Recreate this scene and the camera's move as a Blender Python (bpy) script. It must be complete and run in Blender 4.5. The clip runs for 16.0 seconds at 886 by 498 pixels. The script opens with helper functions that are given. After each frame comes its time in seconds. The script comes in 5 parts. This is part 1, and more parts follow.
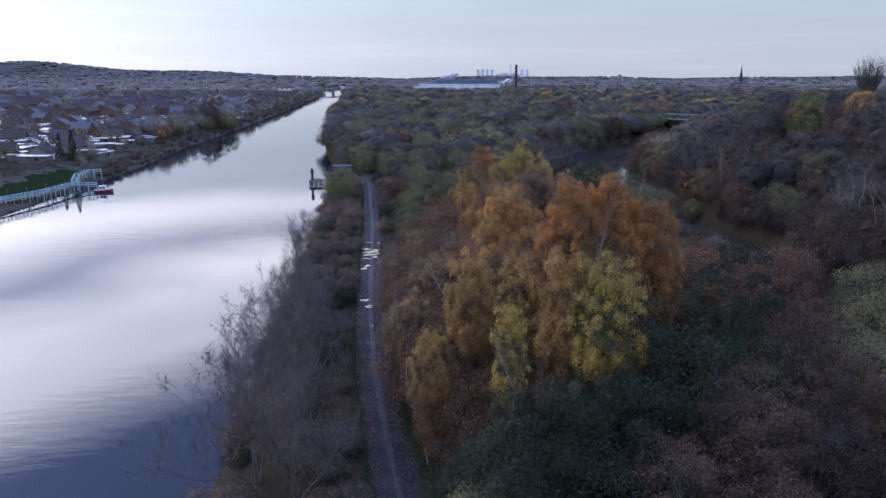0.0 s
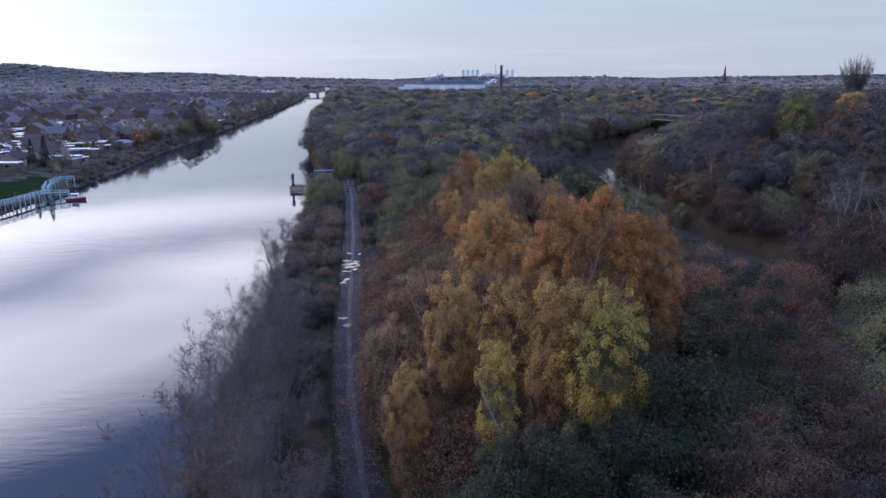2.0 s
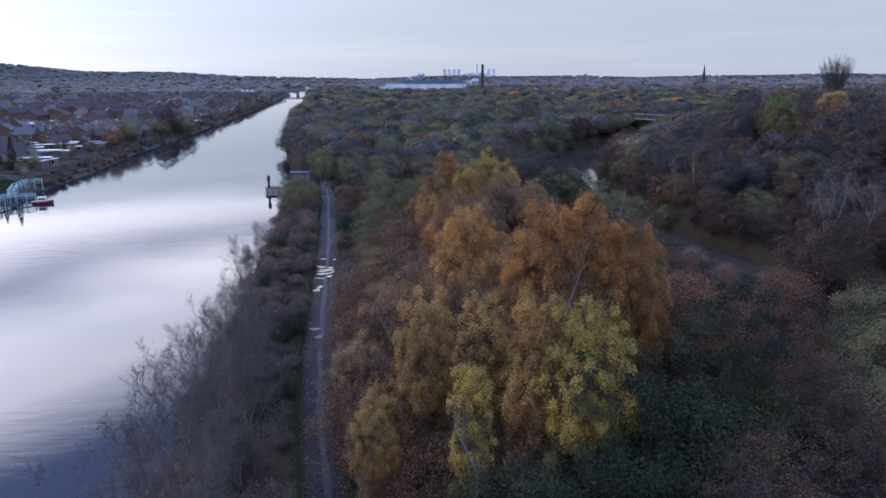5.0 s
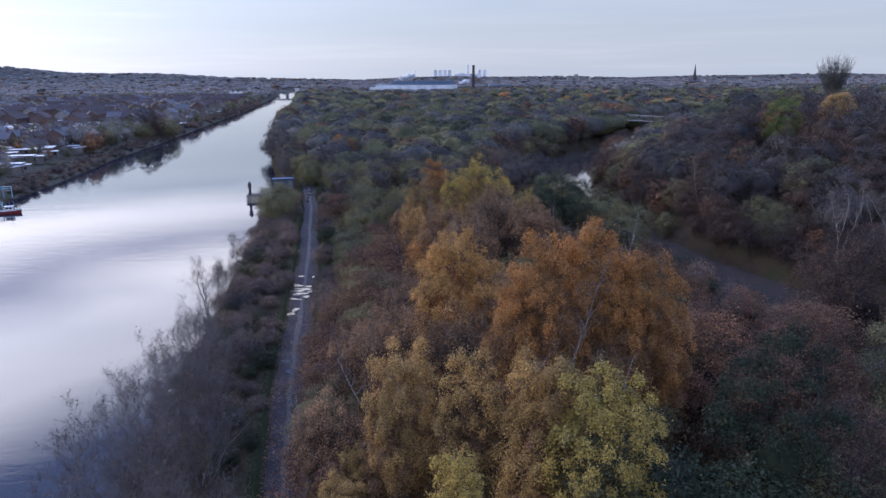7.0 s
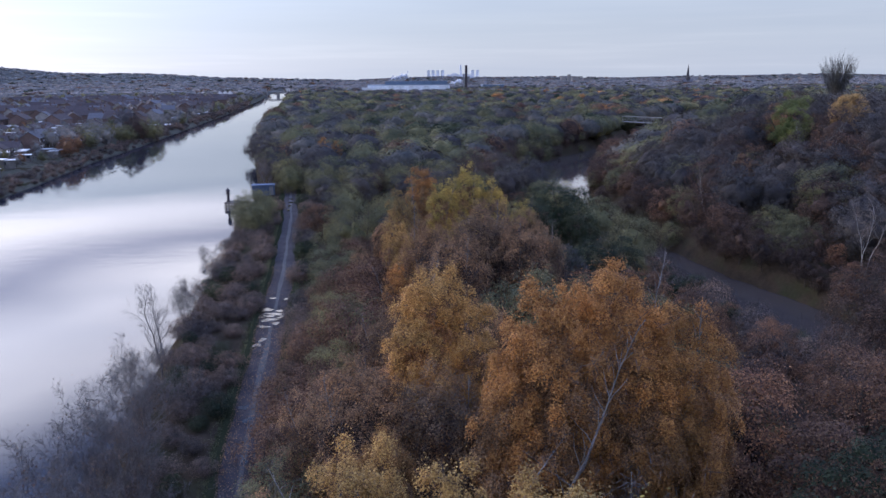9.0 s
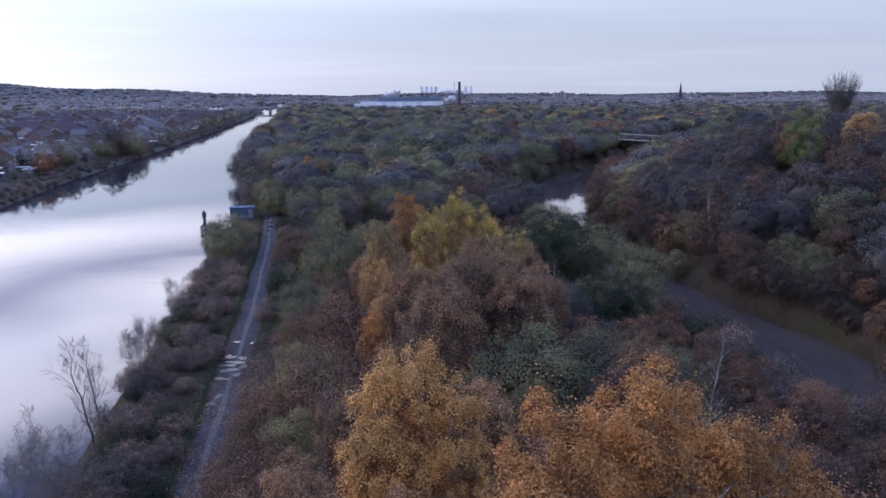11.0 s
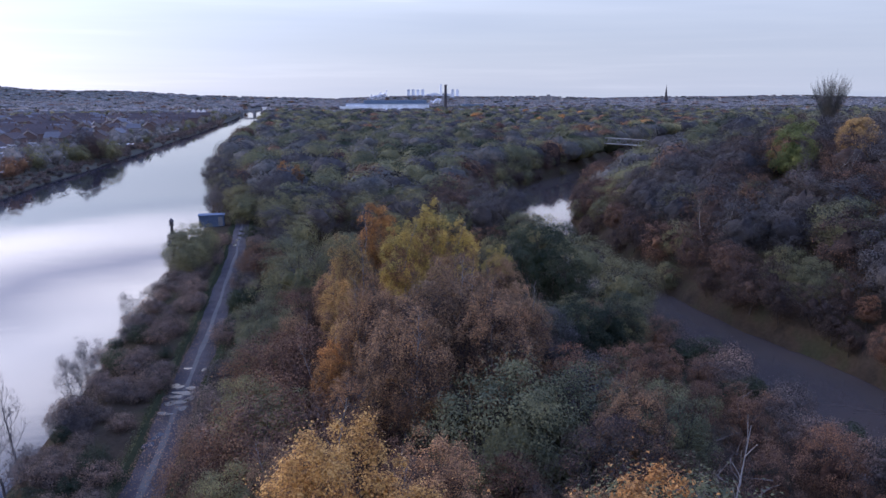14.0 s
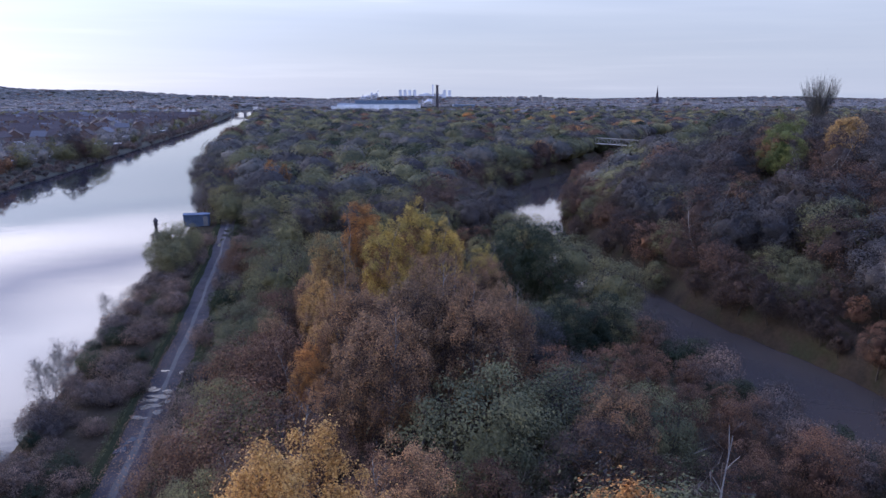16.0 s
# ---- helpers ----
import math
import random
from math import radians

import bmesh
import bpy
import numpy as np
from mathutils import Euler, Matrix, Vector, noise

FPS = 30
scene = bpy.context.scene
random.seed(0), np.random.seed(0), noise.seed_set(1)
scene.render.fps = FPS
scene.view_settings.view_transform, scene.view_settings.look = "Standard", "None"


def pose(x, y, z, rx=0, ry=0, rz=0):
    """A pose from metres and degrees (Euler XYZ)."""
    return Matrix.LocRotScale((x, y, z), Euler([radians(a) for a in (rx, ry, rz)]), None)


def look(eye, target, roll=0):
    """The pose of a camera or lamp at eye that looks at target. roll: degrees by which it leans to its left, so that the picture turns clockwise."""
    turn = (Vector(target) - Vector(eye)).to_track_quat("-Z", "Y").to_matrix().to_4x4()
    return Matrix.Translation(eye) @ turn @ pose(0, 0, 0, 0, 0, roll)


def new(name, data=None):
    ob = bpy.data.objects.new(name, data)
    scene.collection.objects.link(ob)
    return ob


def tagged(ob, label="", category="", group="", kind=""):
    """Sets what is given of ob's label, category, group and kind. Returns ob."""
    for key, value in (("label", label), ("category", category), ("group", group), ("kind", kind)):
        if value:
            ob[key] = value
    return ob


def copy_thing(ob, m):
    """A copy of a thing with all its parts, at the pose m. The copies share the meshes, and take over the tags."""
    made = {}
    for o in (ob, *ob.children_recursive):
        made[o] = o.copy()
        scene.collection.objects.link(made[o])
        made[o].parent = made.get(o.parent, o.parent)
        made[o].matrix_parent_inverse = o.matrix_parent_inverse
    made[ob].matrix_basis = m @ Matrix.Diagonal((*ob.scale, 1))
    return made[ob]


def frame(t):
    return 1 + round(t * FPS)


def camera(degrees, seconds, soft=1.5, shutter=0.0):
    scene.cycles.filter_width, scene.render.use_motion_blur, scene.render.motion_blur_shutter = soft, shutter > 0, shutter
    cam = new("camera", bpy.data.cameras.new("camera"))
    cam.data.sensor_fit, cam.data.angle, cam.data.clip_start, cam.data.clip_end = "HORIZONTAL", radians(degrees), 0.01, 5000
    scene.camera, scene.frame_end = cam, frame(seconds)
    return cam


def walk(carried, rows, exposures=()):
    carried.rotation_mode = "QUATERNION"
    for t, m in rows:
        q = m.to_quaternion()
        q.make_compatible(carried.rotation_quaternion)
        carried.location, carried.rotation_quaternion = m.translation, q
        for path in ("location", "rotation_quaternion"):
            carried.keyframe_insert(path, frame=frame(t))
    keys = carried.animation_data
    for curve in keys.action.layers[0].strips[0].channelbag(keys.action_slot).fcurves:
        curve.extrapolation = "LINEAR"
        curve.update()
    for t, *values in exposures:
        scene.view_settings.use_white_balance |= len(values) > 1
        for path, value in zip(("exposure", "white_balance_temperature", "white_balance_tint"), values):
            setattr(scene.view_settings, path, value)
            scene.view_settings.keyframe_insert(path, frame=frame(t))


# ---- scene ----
cam = camera(64.2, 16.0)
METRES, EYE, TILT, LEAN, TURN = 46.0, 27.0, -13.8, 0.0, 0.0
ROWS = [
    (0.0, 0.0, 0.0, 0.0, -0.0, 0.0, 0.0),
    (0.5, 0.0018, 0.0379, 0.0102, -0.38, 0.02, 0.15),
    (1.0, 0.0048, 0.0712, 0.0202, -0.65, 0.03, 0.3),
    (1.5, 0.0083, 0.095, 0.0298, -0.87, 0.04, 0.42),
    (2.0, 0.0116, 0.1026, 0.034, -1.06, 0.04, 0.53),
    (2.5, 0.0148, 0.1052, 0.0345, -1.3, 0.01, 0.62),
    (3.0, 0.0177, 0.1071, 0.0341, -1.59, -0.03, 0.69),
    (3.5, 0.0199, 0.1126, 0.0349, -1.84, -0.04, 0.74),
    (4.0, 0.0223, 0.1254, 0.0381, -2.05, -0.05, 0.78),
    (6.5, 0.0436, 0.3001, 0.0859, -3.0, 0.01, 1.13),
    (7.0, 0.0506, 0.3475, 0.0984, -3.12, 0.01, 1.2),
    (7.5, 0.0582, 0.3971, 0.1108, -3.25, 0.02, 1.26),
    (8.0, 0.066, 0.4477, 0.1236, -3.39, 0.03, 1.3),
    (8.5, 0.0739, 0.4999, 0.1365, -3.53, 0.03, 1.33),
    (9.0, 0.0819, 0.5533, 0.1497, -3.66, 0.01, 1.33),
    (11.5, 0.1226, 0.8105, 0.2138, -4.34, 1.45, 1.32),
    (12.0, 0.1309, 0.8419, 0.2222, -4.51, 1.47, 1.34),
    (12.5, 0.1386, 0.8663, 0.229, -4.71, 1.46, 1.36),
    (13.0, 0.1465, 0.8857, 0.2335, -4.89, 1.46, 1.37),
    (13.5, 0.154, 0.9012, 0.2361, -5.06, 1.46, 1.37),
    (14.0, 0.1609, 0.9133, 0.2376, -5.24, 1.46, 1.37),
    (14.5, 0.1671, 0.9233, 0.2379, -5.41, 1.47, 1.37),
    (15.0, 0.1726, 0.9312, 0.2375, -5.58, 1.47, 1.37),
    (15.5, 0.1777, 0.9375, 0.2369, -5.74, 1.47, 1.37),
    (16.0, 0.182, 0.9425, 0.2361, -5.89, 1.48, 1.37),
]
EXPOSURES = [(0.0, 0.2, 5850, 20), (9.0, 0.25, 5850, 20), (12.0, 0.28, 5750, 24), (16.0, 0.28, 5750, 24)]
walk(cam, [(t, pose(0, 0, EYE, TILT, LEAN, TURN) @ pose(METRES * x, METRES * y, METRES * z, 90 + pitch, roll, yaw)) for t, x, y, z, yaw, pitch, roll in ROWS], EXPOSURES)

# ---- light ----
SUN_AZ, SUN_EL = radians(-52), radians(20)
SUN_DIR = Vector((math.sin(SUN_AZ) * math.cos(SUN_EL), math.cos(SUN_AZ) * math.cos(SUN_EL), math.sin(SUN_EL)))


def link(nt, a, b):
    nt.links.new(a, b)


def nd(nt, kind, **values):
    n = nt.nodes.new(kind)
    for k, v in values.items():
        n.inputs[k.replace("_", " ")].default_value = v
    return n


def math_node(nt, op, a, b=0.0, clamp=False):
    n = nt.nodes.new("ShaderNodeMath")
    n.operation, n.use_clamp = op, clamp
    for i, v in enumerate((a, b)):
        if isinstance(v, (int, float)):
            n.inputs[i].default_value = v
        else:
            link(nt, v, n.inputs[i])
    return n.outputs[0]


def ramp(nt, fac, stops):
    n = nt.nodes.new("ShaderNodeValToRGB")
    el = n.color_ramp.elements
    while len(el) < len(stops):
        el.new(0.5)
    for e, (p, c) in zip(el, stops):
        e.position, e.color = p, (*c, 1) if len(c) == 3 else c
    link(nt, fac, n.inputs[0])
    return n.outputs[0]


def mix(nt, fac, a, b, blend="MIX"):
    n = nt.nodes.new("ShaderNodeMix")
    n.data_type, n.blend_type = "RGBA", blend
    for sock, v in ((n.inputs[0], fac), (n.inputs[6], a), (n.inputs[7], b)):
        if isinstance(v, (int, float)):
            sock.default_value = v
        elif isinstance(v, tuple):
            sock.default_value = (*v, 1)
        else:
            link(nt, v, sock)
    return n.outputs[2]


def noise_fac(nt, vec, scale, detail=4.0, rough=0.55):
    n = nd(nt, "ShaderNodeTexNoise", Scale=scale, Detail=detail, Roughness=rough)
    link(nt, vec, n.inputs["Vector"])
    return n.outputs[0]


def build_world():
    world = bpy.data.worlds.new("sky")
    scene.world = world
    world.use_nodes = True
    nt = world.node_tree
    nt.nodes.clear()
    out = nt.nodes.new("ShaderNodeOutputWorld")
    bg = nt.nodes.new("ShaderNodeBackground")
    link(nt, bg.outputs[0], out.inputs[0])
    sky = nt.nodes.new("ShaderNodeTexSky")
    sky.sky_type, sky.sun_disc = "NISHITA", False
    sky.sun_elevation, sky.sun_rotation = SUN_EL, SUN_AZ
    sky.air_density, sky.dust_density = 1.2, 0.8
    tc = nt.nodes.new("ShaderNodeTexCoord")
    sep = nt.nodes.new("ShaderNodeSeparateXYZ")
    link(nt, tc.outputs["Generated"], sep.inputs[0])
    z = math_node(nt, "MAXIMUM", sep.outputs[2], 0.0)
    # cloud sheet: the direction carried up to a flat layer
    zz = math_node(nt, "ADD", z, 0.07)
    px, py = math_node(nt, "DIVIDE", sep.outputs[0], zz), math_node(nt, "DIVIDE", sep.outputs[1], zz)
    comb = nt.nodes.new("ShaderNodeCombineXYZ")
    link(nt, px, comb.inputs[0]), link(nt, py, comb.inputs[1])
    mp = nt.nodes.new("ShaderNodeMapping")
    mp.inputs["Location"].default_value = CLOUD_SHIFT
    mp.inputs["Rotation"].default_value = (0, 0, radians(-25))
    mp.inputs["Scale"].default_value = (0.42, 0.95, 1)
    link(nt, comb.outputs[0], mp.inputs[0])
    nz = nd(nt, "ShaderNodeTexNoise", Scale=0.9, Detail=3.5, Roughness=0.45)
    nz.inputs["Distortion"].default_value = 0.3
    link(nt, mp.outputs[0], nz.inputs["Vector"])
    # layers of the evening sky by height, tilted towards the sun, with frayed edges
    lean = math_node(nt, "ADD", math_node(nt, "MULTIPLY", math_node(nt, "MINIMUM", sep.outputs[0], 0.0), 0.35), 0.92)
    zt = math_node(nt, "MULTIPLY", z, lean)
    fray = math_node(nt, "MULTIPLY", math_node(nt, "SUBTRACT", nz.outputs[0], 0.5), math_node(nt, "ADD", math_node(nt, "MULTIPLY", zt, 0.62), -0.03))
    zt = math_node(nt, "ADD", zt, fray, True)
    layers = ramp(nt, zt, [(p, tuple(c * l / 8 for c in col)) for p, l, col in LAYERS])
    dot = nt.nodes.new("ShaderNodeVectorMath")
    dot.operation = "DOT_PRODUCT"
    link(nt, tc.outputs["Generated"], dot.inputs[0])
    dot.inputs[1].default_value = SUN_DIR
    d = math_node(nt, "MAXIMUM", dot.outputs["Value"], 0.0)
    glow = math_node(nt, "ADD", math_node(nt, "MULTIPLY", math_node(nt, "POWER", d, 5.0), GLOW_WIDE),
                     math_node(nt, "MULTIPLY", math_node(nt, "POWER", d, 30.0), GLOW_NEAR))
    lum = math_node(nt, "MULTIPLY", math_node(nt, "ADD", glow, 1.0), 8.0)
    streak = ramp(nt, nz.outputs[0], [(0.34, (0.84, 0.87, 0.92)), (0.66, (1.12, 1.10, 1.06))])
    streak = mix(nt, math_node(nt, "MULTIPLY", math_node(nt, "SUBTRACT", zt, 0.035), 6.0, True), (1.0, 1.0, 1.0), streak)
    # thin level wisps low in the sky
    flat = nt.nodes.new("ShaderNodeMapping")
    flat.inputs["Scale"].default_value = (2.2, 2.2, 55.0)
    link(nt, tc.outputs["Generated"], flat.inputs[0])
    wisps = ramp(nt, noise_fac(nt, flat.outputs[0], 1.0, 4.0), [(0.35, (0.93, 0.95, 0.97)), (0.55, (1.0, 1.0, 1.0)), (0.72, (1.16, 1.13, 1.10))])
    layers = mix(nt, 1.0, layers, mix(nt, math_node(nt, "MULTIPLY", z, 6.0, True), wisps, (1.0, 1.0, 1.0)), "MULTIPLY")
    cloud = mix(nt, 1.0, mix(nt, 1.0, layers, streak, "MULTIPLY"), lum, "MULTIPLY")
    blue = mix(nt, 1.0, sky.outputs[0], (SKY_STRENGTH,) * 3, "MULTIPLY")
    open_sky = ramp(nt, zt, [(0.0, (0.15,) * 3), (0.30, (0.15,) * 3), (0.45, (0.4,) * 3)])
    col = mix(nt, open_sky, cloud, blue)
    link(nt, col, bg.inputs[0])
    bg.inputs[1].default_value = 1.0


CLOUD_SHIFT = (3.1, 1.7, 0)
GLOW_WIDE, GLOW_NEAR = 1.3, 0.9
SKY_STRENGTH = 0.10
PALE, WHITE, LAVENDER, BLUE = (0.84, 0.95, 1.04), (0.99, 0.98, 0.97), (0.83, 0.87, 1.06), (0.46, 0.65, 1.22)
SOFT = (0.60, 0.84, 1.46)
LAYERS = [(0.0, 0.58, PALE), (0.06, 0.55, PALE), (0.098, 0.58, PALE), (0.118, 0.64, PALE), (0.136, 1.4, WHITE), (0.150, 1.4, WHITE), (0.180, 0.74, LAVENDER),
          (0.218, 2.1, WHITE), (0.278, 2.4, WHITE), (0.335, 0.50, BLUE), (0.48, 0.62, BLUE), (0.66, 1.6, SOFT), (0.85, 3.1, SOFT), (1.0, 3.1, SOFT)]
build_world()
sun = new("sun", bpy.data.lights.new("sun", "SUN"))
sun.data.energy, sun.data.angle, sun.data.color = 1.5, radians(12), (1.0, 0.92, 0.84)
sun.matrix_world = look(SUN_DIR * 100, (0, 0, 0))


# ---- materials ----
def material(name):
    m = bpy.data.materials.new(name)
    m.use_nodes = True
    nt = m.node_tree
    return m, nt, nt.nodes["Principled BSDF"]


def world_pos(nt):
    return nt.nodes.new("ShaderNodeNewGeometry").outputs["Position"]


def surface(name, stops, scale=1.0, rough=0.8, bump=0.0, bump_scale=None, spec=0.3, detail=5.0, metal=0.0, fine=0.25):
    """A stained, grained surface: colours by a broad noise, a finer one over it, with relief."""
    m, nt, b = material(name)
    pos = world_pos(nt)
    f = noise_fac(nt, pos, scale, detail)
    col = ramp(nt, f, [(0.3 + 0.4 * i / max(1, len(stops) - 1), c) for i, c in enumerate(stops)])
    g = noise_fac(nt, pos, scale * 9, 3.0)
    dark = ramp(nt, g, [(0.3, (1 - fine,) * 3), (0.7, (1 + fine * 0.4,) * 3)])
    col = mix(nt, 1.0, col, dark, "MULTIPLY")
    oi = nt.nodes.new("ShaderNodeObjectInfo")
    tone = ramp(nt, oi.outputs["Random"], [(0.0, (0.82,) * 3), (1.0, (1.1,) * 3)])
    col = mix(nt, 1.0, col, tone, "MULTIPLY")
    link(nt, col, b.inputs["Base Color"])
    b.inputs["Roughness"].default_value = rough
    b.inputs["Specular IOR Level"].default_value = spec
    b.inputs["Metallic"].default_value = metal
    if bump:
        bp = nd(nt, "ShaderNodeBump", Strength=bump)
        bp.inputs["Distance"].default_value = 0.05
        link(nt, noise_fac(nt, pos, bump_scale or scale * 6, 4.0), bp.inputs["Height"])
        link(nt, bp.outputs[0], b.inputs["Normal"])
    return m


def leaf_material(name, cols, patch=0.35, through_light=0.25):
    """Leaves: a colour for each leaf, drifting in patches over the crown; some light passes through."""
    m, nt, b = material(name)
    geo = nt.nodes.new("ShaderNodeNewGeometry")
    n = len(cols)
    col = ramp(nt, geo.outputs["Random Per Island"], [(i / (n - 1), c) for i, c in enumerate(cols)])
    f = noise_fac(nt, geo.outputs["Position"], patch, 3.0)
    k = 0.3
    tone = ramp(nt, f, [(0.3, (1 - k, 1 - k * 0.8, 1 - k * 0.6)), (0.7, (1 + k, 1 + k * 0.7, 1 + k * 0.2))])
    col = mix(nt, 1.0, col, tone, "MULTIPLY")
    f = noise_fac(nt, geo.outputs["Position"], 2.4, 4.0, 0.7)
    tone = ramp(nt, f, [(0.35, (0.78, 0.79, 0.8)), (0.65, (1.14, 1.13, 1.12))])
    col = mix(nt, 1.0, col, tone, "MULTIPLY")
    f = noise_fac(nt, geo.outputs["Position"], 0.07, 2.0)
    tone = ramp(nt, f, [(0.35, (0.72, 0.76, 0.8)), (0.65, (1.3, 1.22, 1.1))])
    col = mix(nt, 1.0, col, tone, "MULTIPLY")
    oi = nt.nodes.new("ShaderNodeObjectInfo")
    tone = ramp(nt, oi.outputs["Random"], [(0.0, (0.75, 0.78, 0.8)), (0.5, (1.0, 1.0, 1.0)), (1.0, (1.2, 1.1, 1.0))])
    col = mix(nt, 1.0, col, tone, "MULTIPLY")
    link(nt, col, b.inputs["Base Color"])
    b.inputs["Roughness"].default_value = 0.75
    b.inputs["Specular IOR Level"].default_value = 0.12
    tr = nt.nodes.new("ShaderNodeBsdfTranslucent")
    link(nt, col, tr.inputs[0])
    ms = nt.nodes.new("ShaderNodeMixShader")
    ms.inputs[0].default_value = through_light
    link(nt, b.outputs[0], ms.inputs[1]), link(nt, tr.outputs[0], ms.inputs[2])
    out = next(x for x in nt.nodes if x.type == "OUTPUT_MATERIAL")
    link(nt, ms.outputs[0], out.inputs[0])
    return m


def water_material(name, body, rough, ripples):
    """Water: dark body colour, true gloss, small waves in wind patches."""
    m, nt, b = material(name)
    pos = world_pos(nt)
    b.inputs["Base Color"].default_value = (*body, 1)
    b.inputs["IOR"].default_value = 1.333
    b.inputs["Roughness"].default_value = rough
    mp = nt.nodes.new("ShaderNodeMapping")
    mp.inputs["Rotation"].default_value = (0, 0, radians(-20))
    mp.inputs["Scale"].default_value = (0.35, 1.0, 1.0)
    link(nt, pos, mp.inputs[0])
    w1 = noise_fac(nt, mp.outputs[0], 0.9, 3.0)
    w2 = noise_fac(nt, mp.outputs[0], 0.12, 2.0)
    patch = ramp(nt, noise_fac(nt, pos, 0.018, 2.0), [(0.42, (0.12,) * 3), (0.62, (1, 1, 1))])
    h = math_node(nt, "ADD", math_node(nt, "MULTIPLY", w1, patch), math_node(nt, "MULTIPLY", w2, 0.8))
    bp = nd(nt, "ShaderNodeBump", Strength=ripples)
    bp.inputs["Distance"].default_value = 0.1
    link(nt, h, bp.inputs["Height"])
    link(nt, bp.outputs[0], b.inputs["Normal"])
    return m


M_CANAL = water_material("canal_water", (0.017, 0.020, 0.028), 0.02, 0.15)
M_RIVER = water_material("river_water", (0.052, 0.042, 0.038), 0.03, 0.14)
M_PUDDLE = water_material("puddle_water", (0.02, 0.02, 0.02), 0.01, 0.02)
M_GROUND = surface("leaf_litter_ground", [(0.024, 0.02, 0.016), (0.045, 0.034, 0.024), (0.035, 0.036, 0.02)], 0.25, 1.0, 0.6, spec=0.0)
# ground tone turns paler and greyer along y, between 420 and 920 m
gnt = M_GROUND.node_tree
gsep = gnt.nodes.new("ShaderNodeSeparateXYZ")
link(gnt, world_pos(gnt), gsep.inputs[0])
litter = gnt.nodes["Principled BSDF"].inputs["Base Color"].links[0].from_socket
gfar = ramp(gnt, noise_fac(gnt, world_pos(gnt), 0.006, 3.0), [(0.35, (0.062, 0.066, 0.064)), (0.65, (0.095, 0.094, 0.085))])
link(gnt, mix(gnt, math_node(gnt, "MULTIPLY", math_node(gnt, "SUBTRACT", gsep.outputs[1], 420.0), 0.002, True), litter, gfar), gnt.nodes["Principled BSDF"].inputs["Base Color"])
M_PATH = surface("worn_tarmac", [(0.019, 0.018, 0.021), (0.033, 0.030, 0.036), (0.048, 0.043, 0.049)], 0.5, 0.85, 0.4, 8.0, spec=0.12)
M_TRACK = surface("pale_wheel_track", [(0.036, 0.036, 0.040), (0.062, 0.059, 0.063)], 0.8, 0.7, 0.3, 8.0, spec=0.2)
M_GRASS = surface("rough_grass", [(0.022, 0.026, 0.014), (0.036, 0.038, 0.022)], 1.2, 1.0, 0.7, spec=0.0)
M_BARK = surface("grey_brown_bark", [(0.07, 0.055, 0.045), (0.13, 0.11, 0.09)], 1.5, 0.9, 0.5)
M_DARKBARK = surface("dark_bark", [(0.035, 0.028, 0.024), (0.07, 0.058, 0.05)], 1.5, 0.9, 0.5)
M_BIRCH = surface("grey_birch_bark", [(0.10, 0.092, 0.088), (0.20, 0.185, 0.175), (0.26, 0.25, 0.24)], 1.4, 0.85, 0.3)
M_TWIGBARK = surface("grey_twig_bark", [(0.08, 0.072, 0.072), (0.16, 0.143, 0.135)], 1.5, 0.9, 0.4)
M_WHITEBARK = surface("white_birch_bark", [(0.14, 0.13, 0.12), (0.28, 0.27, 0.25), (0.36, 0.345, 0.33)], 1.2, 0.8, 0.3)
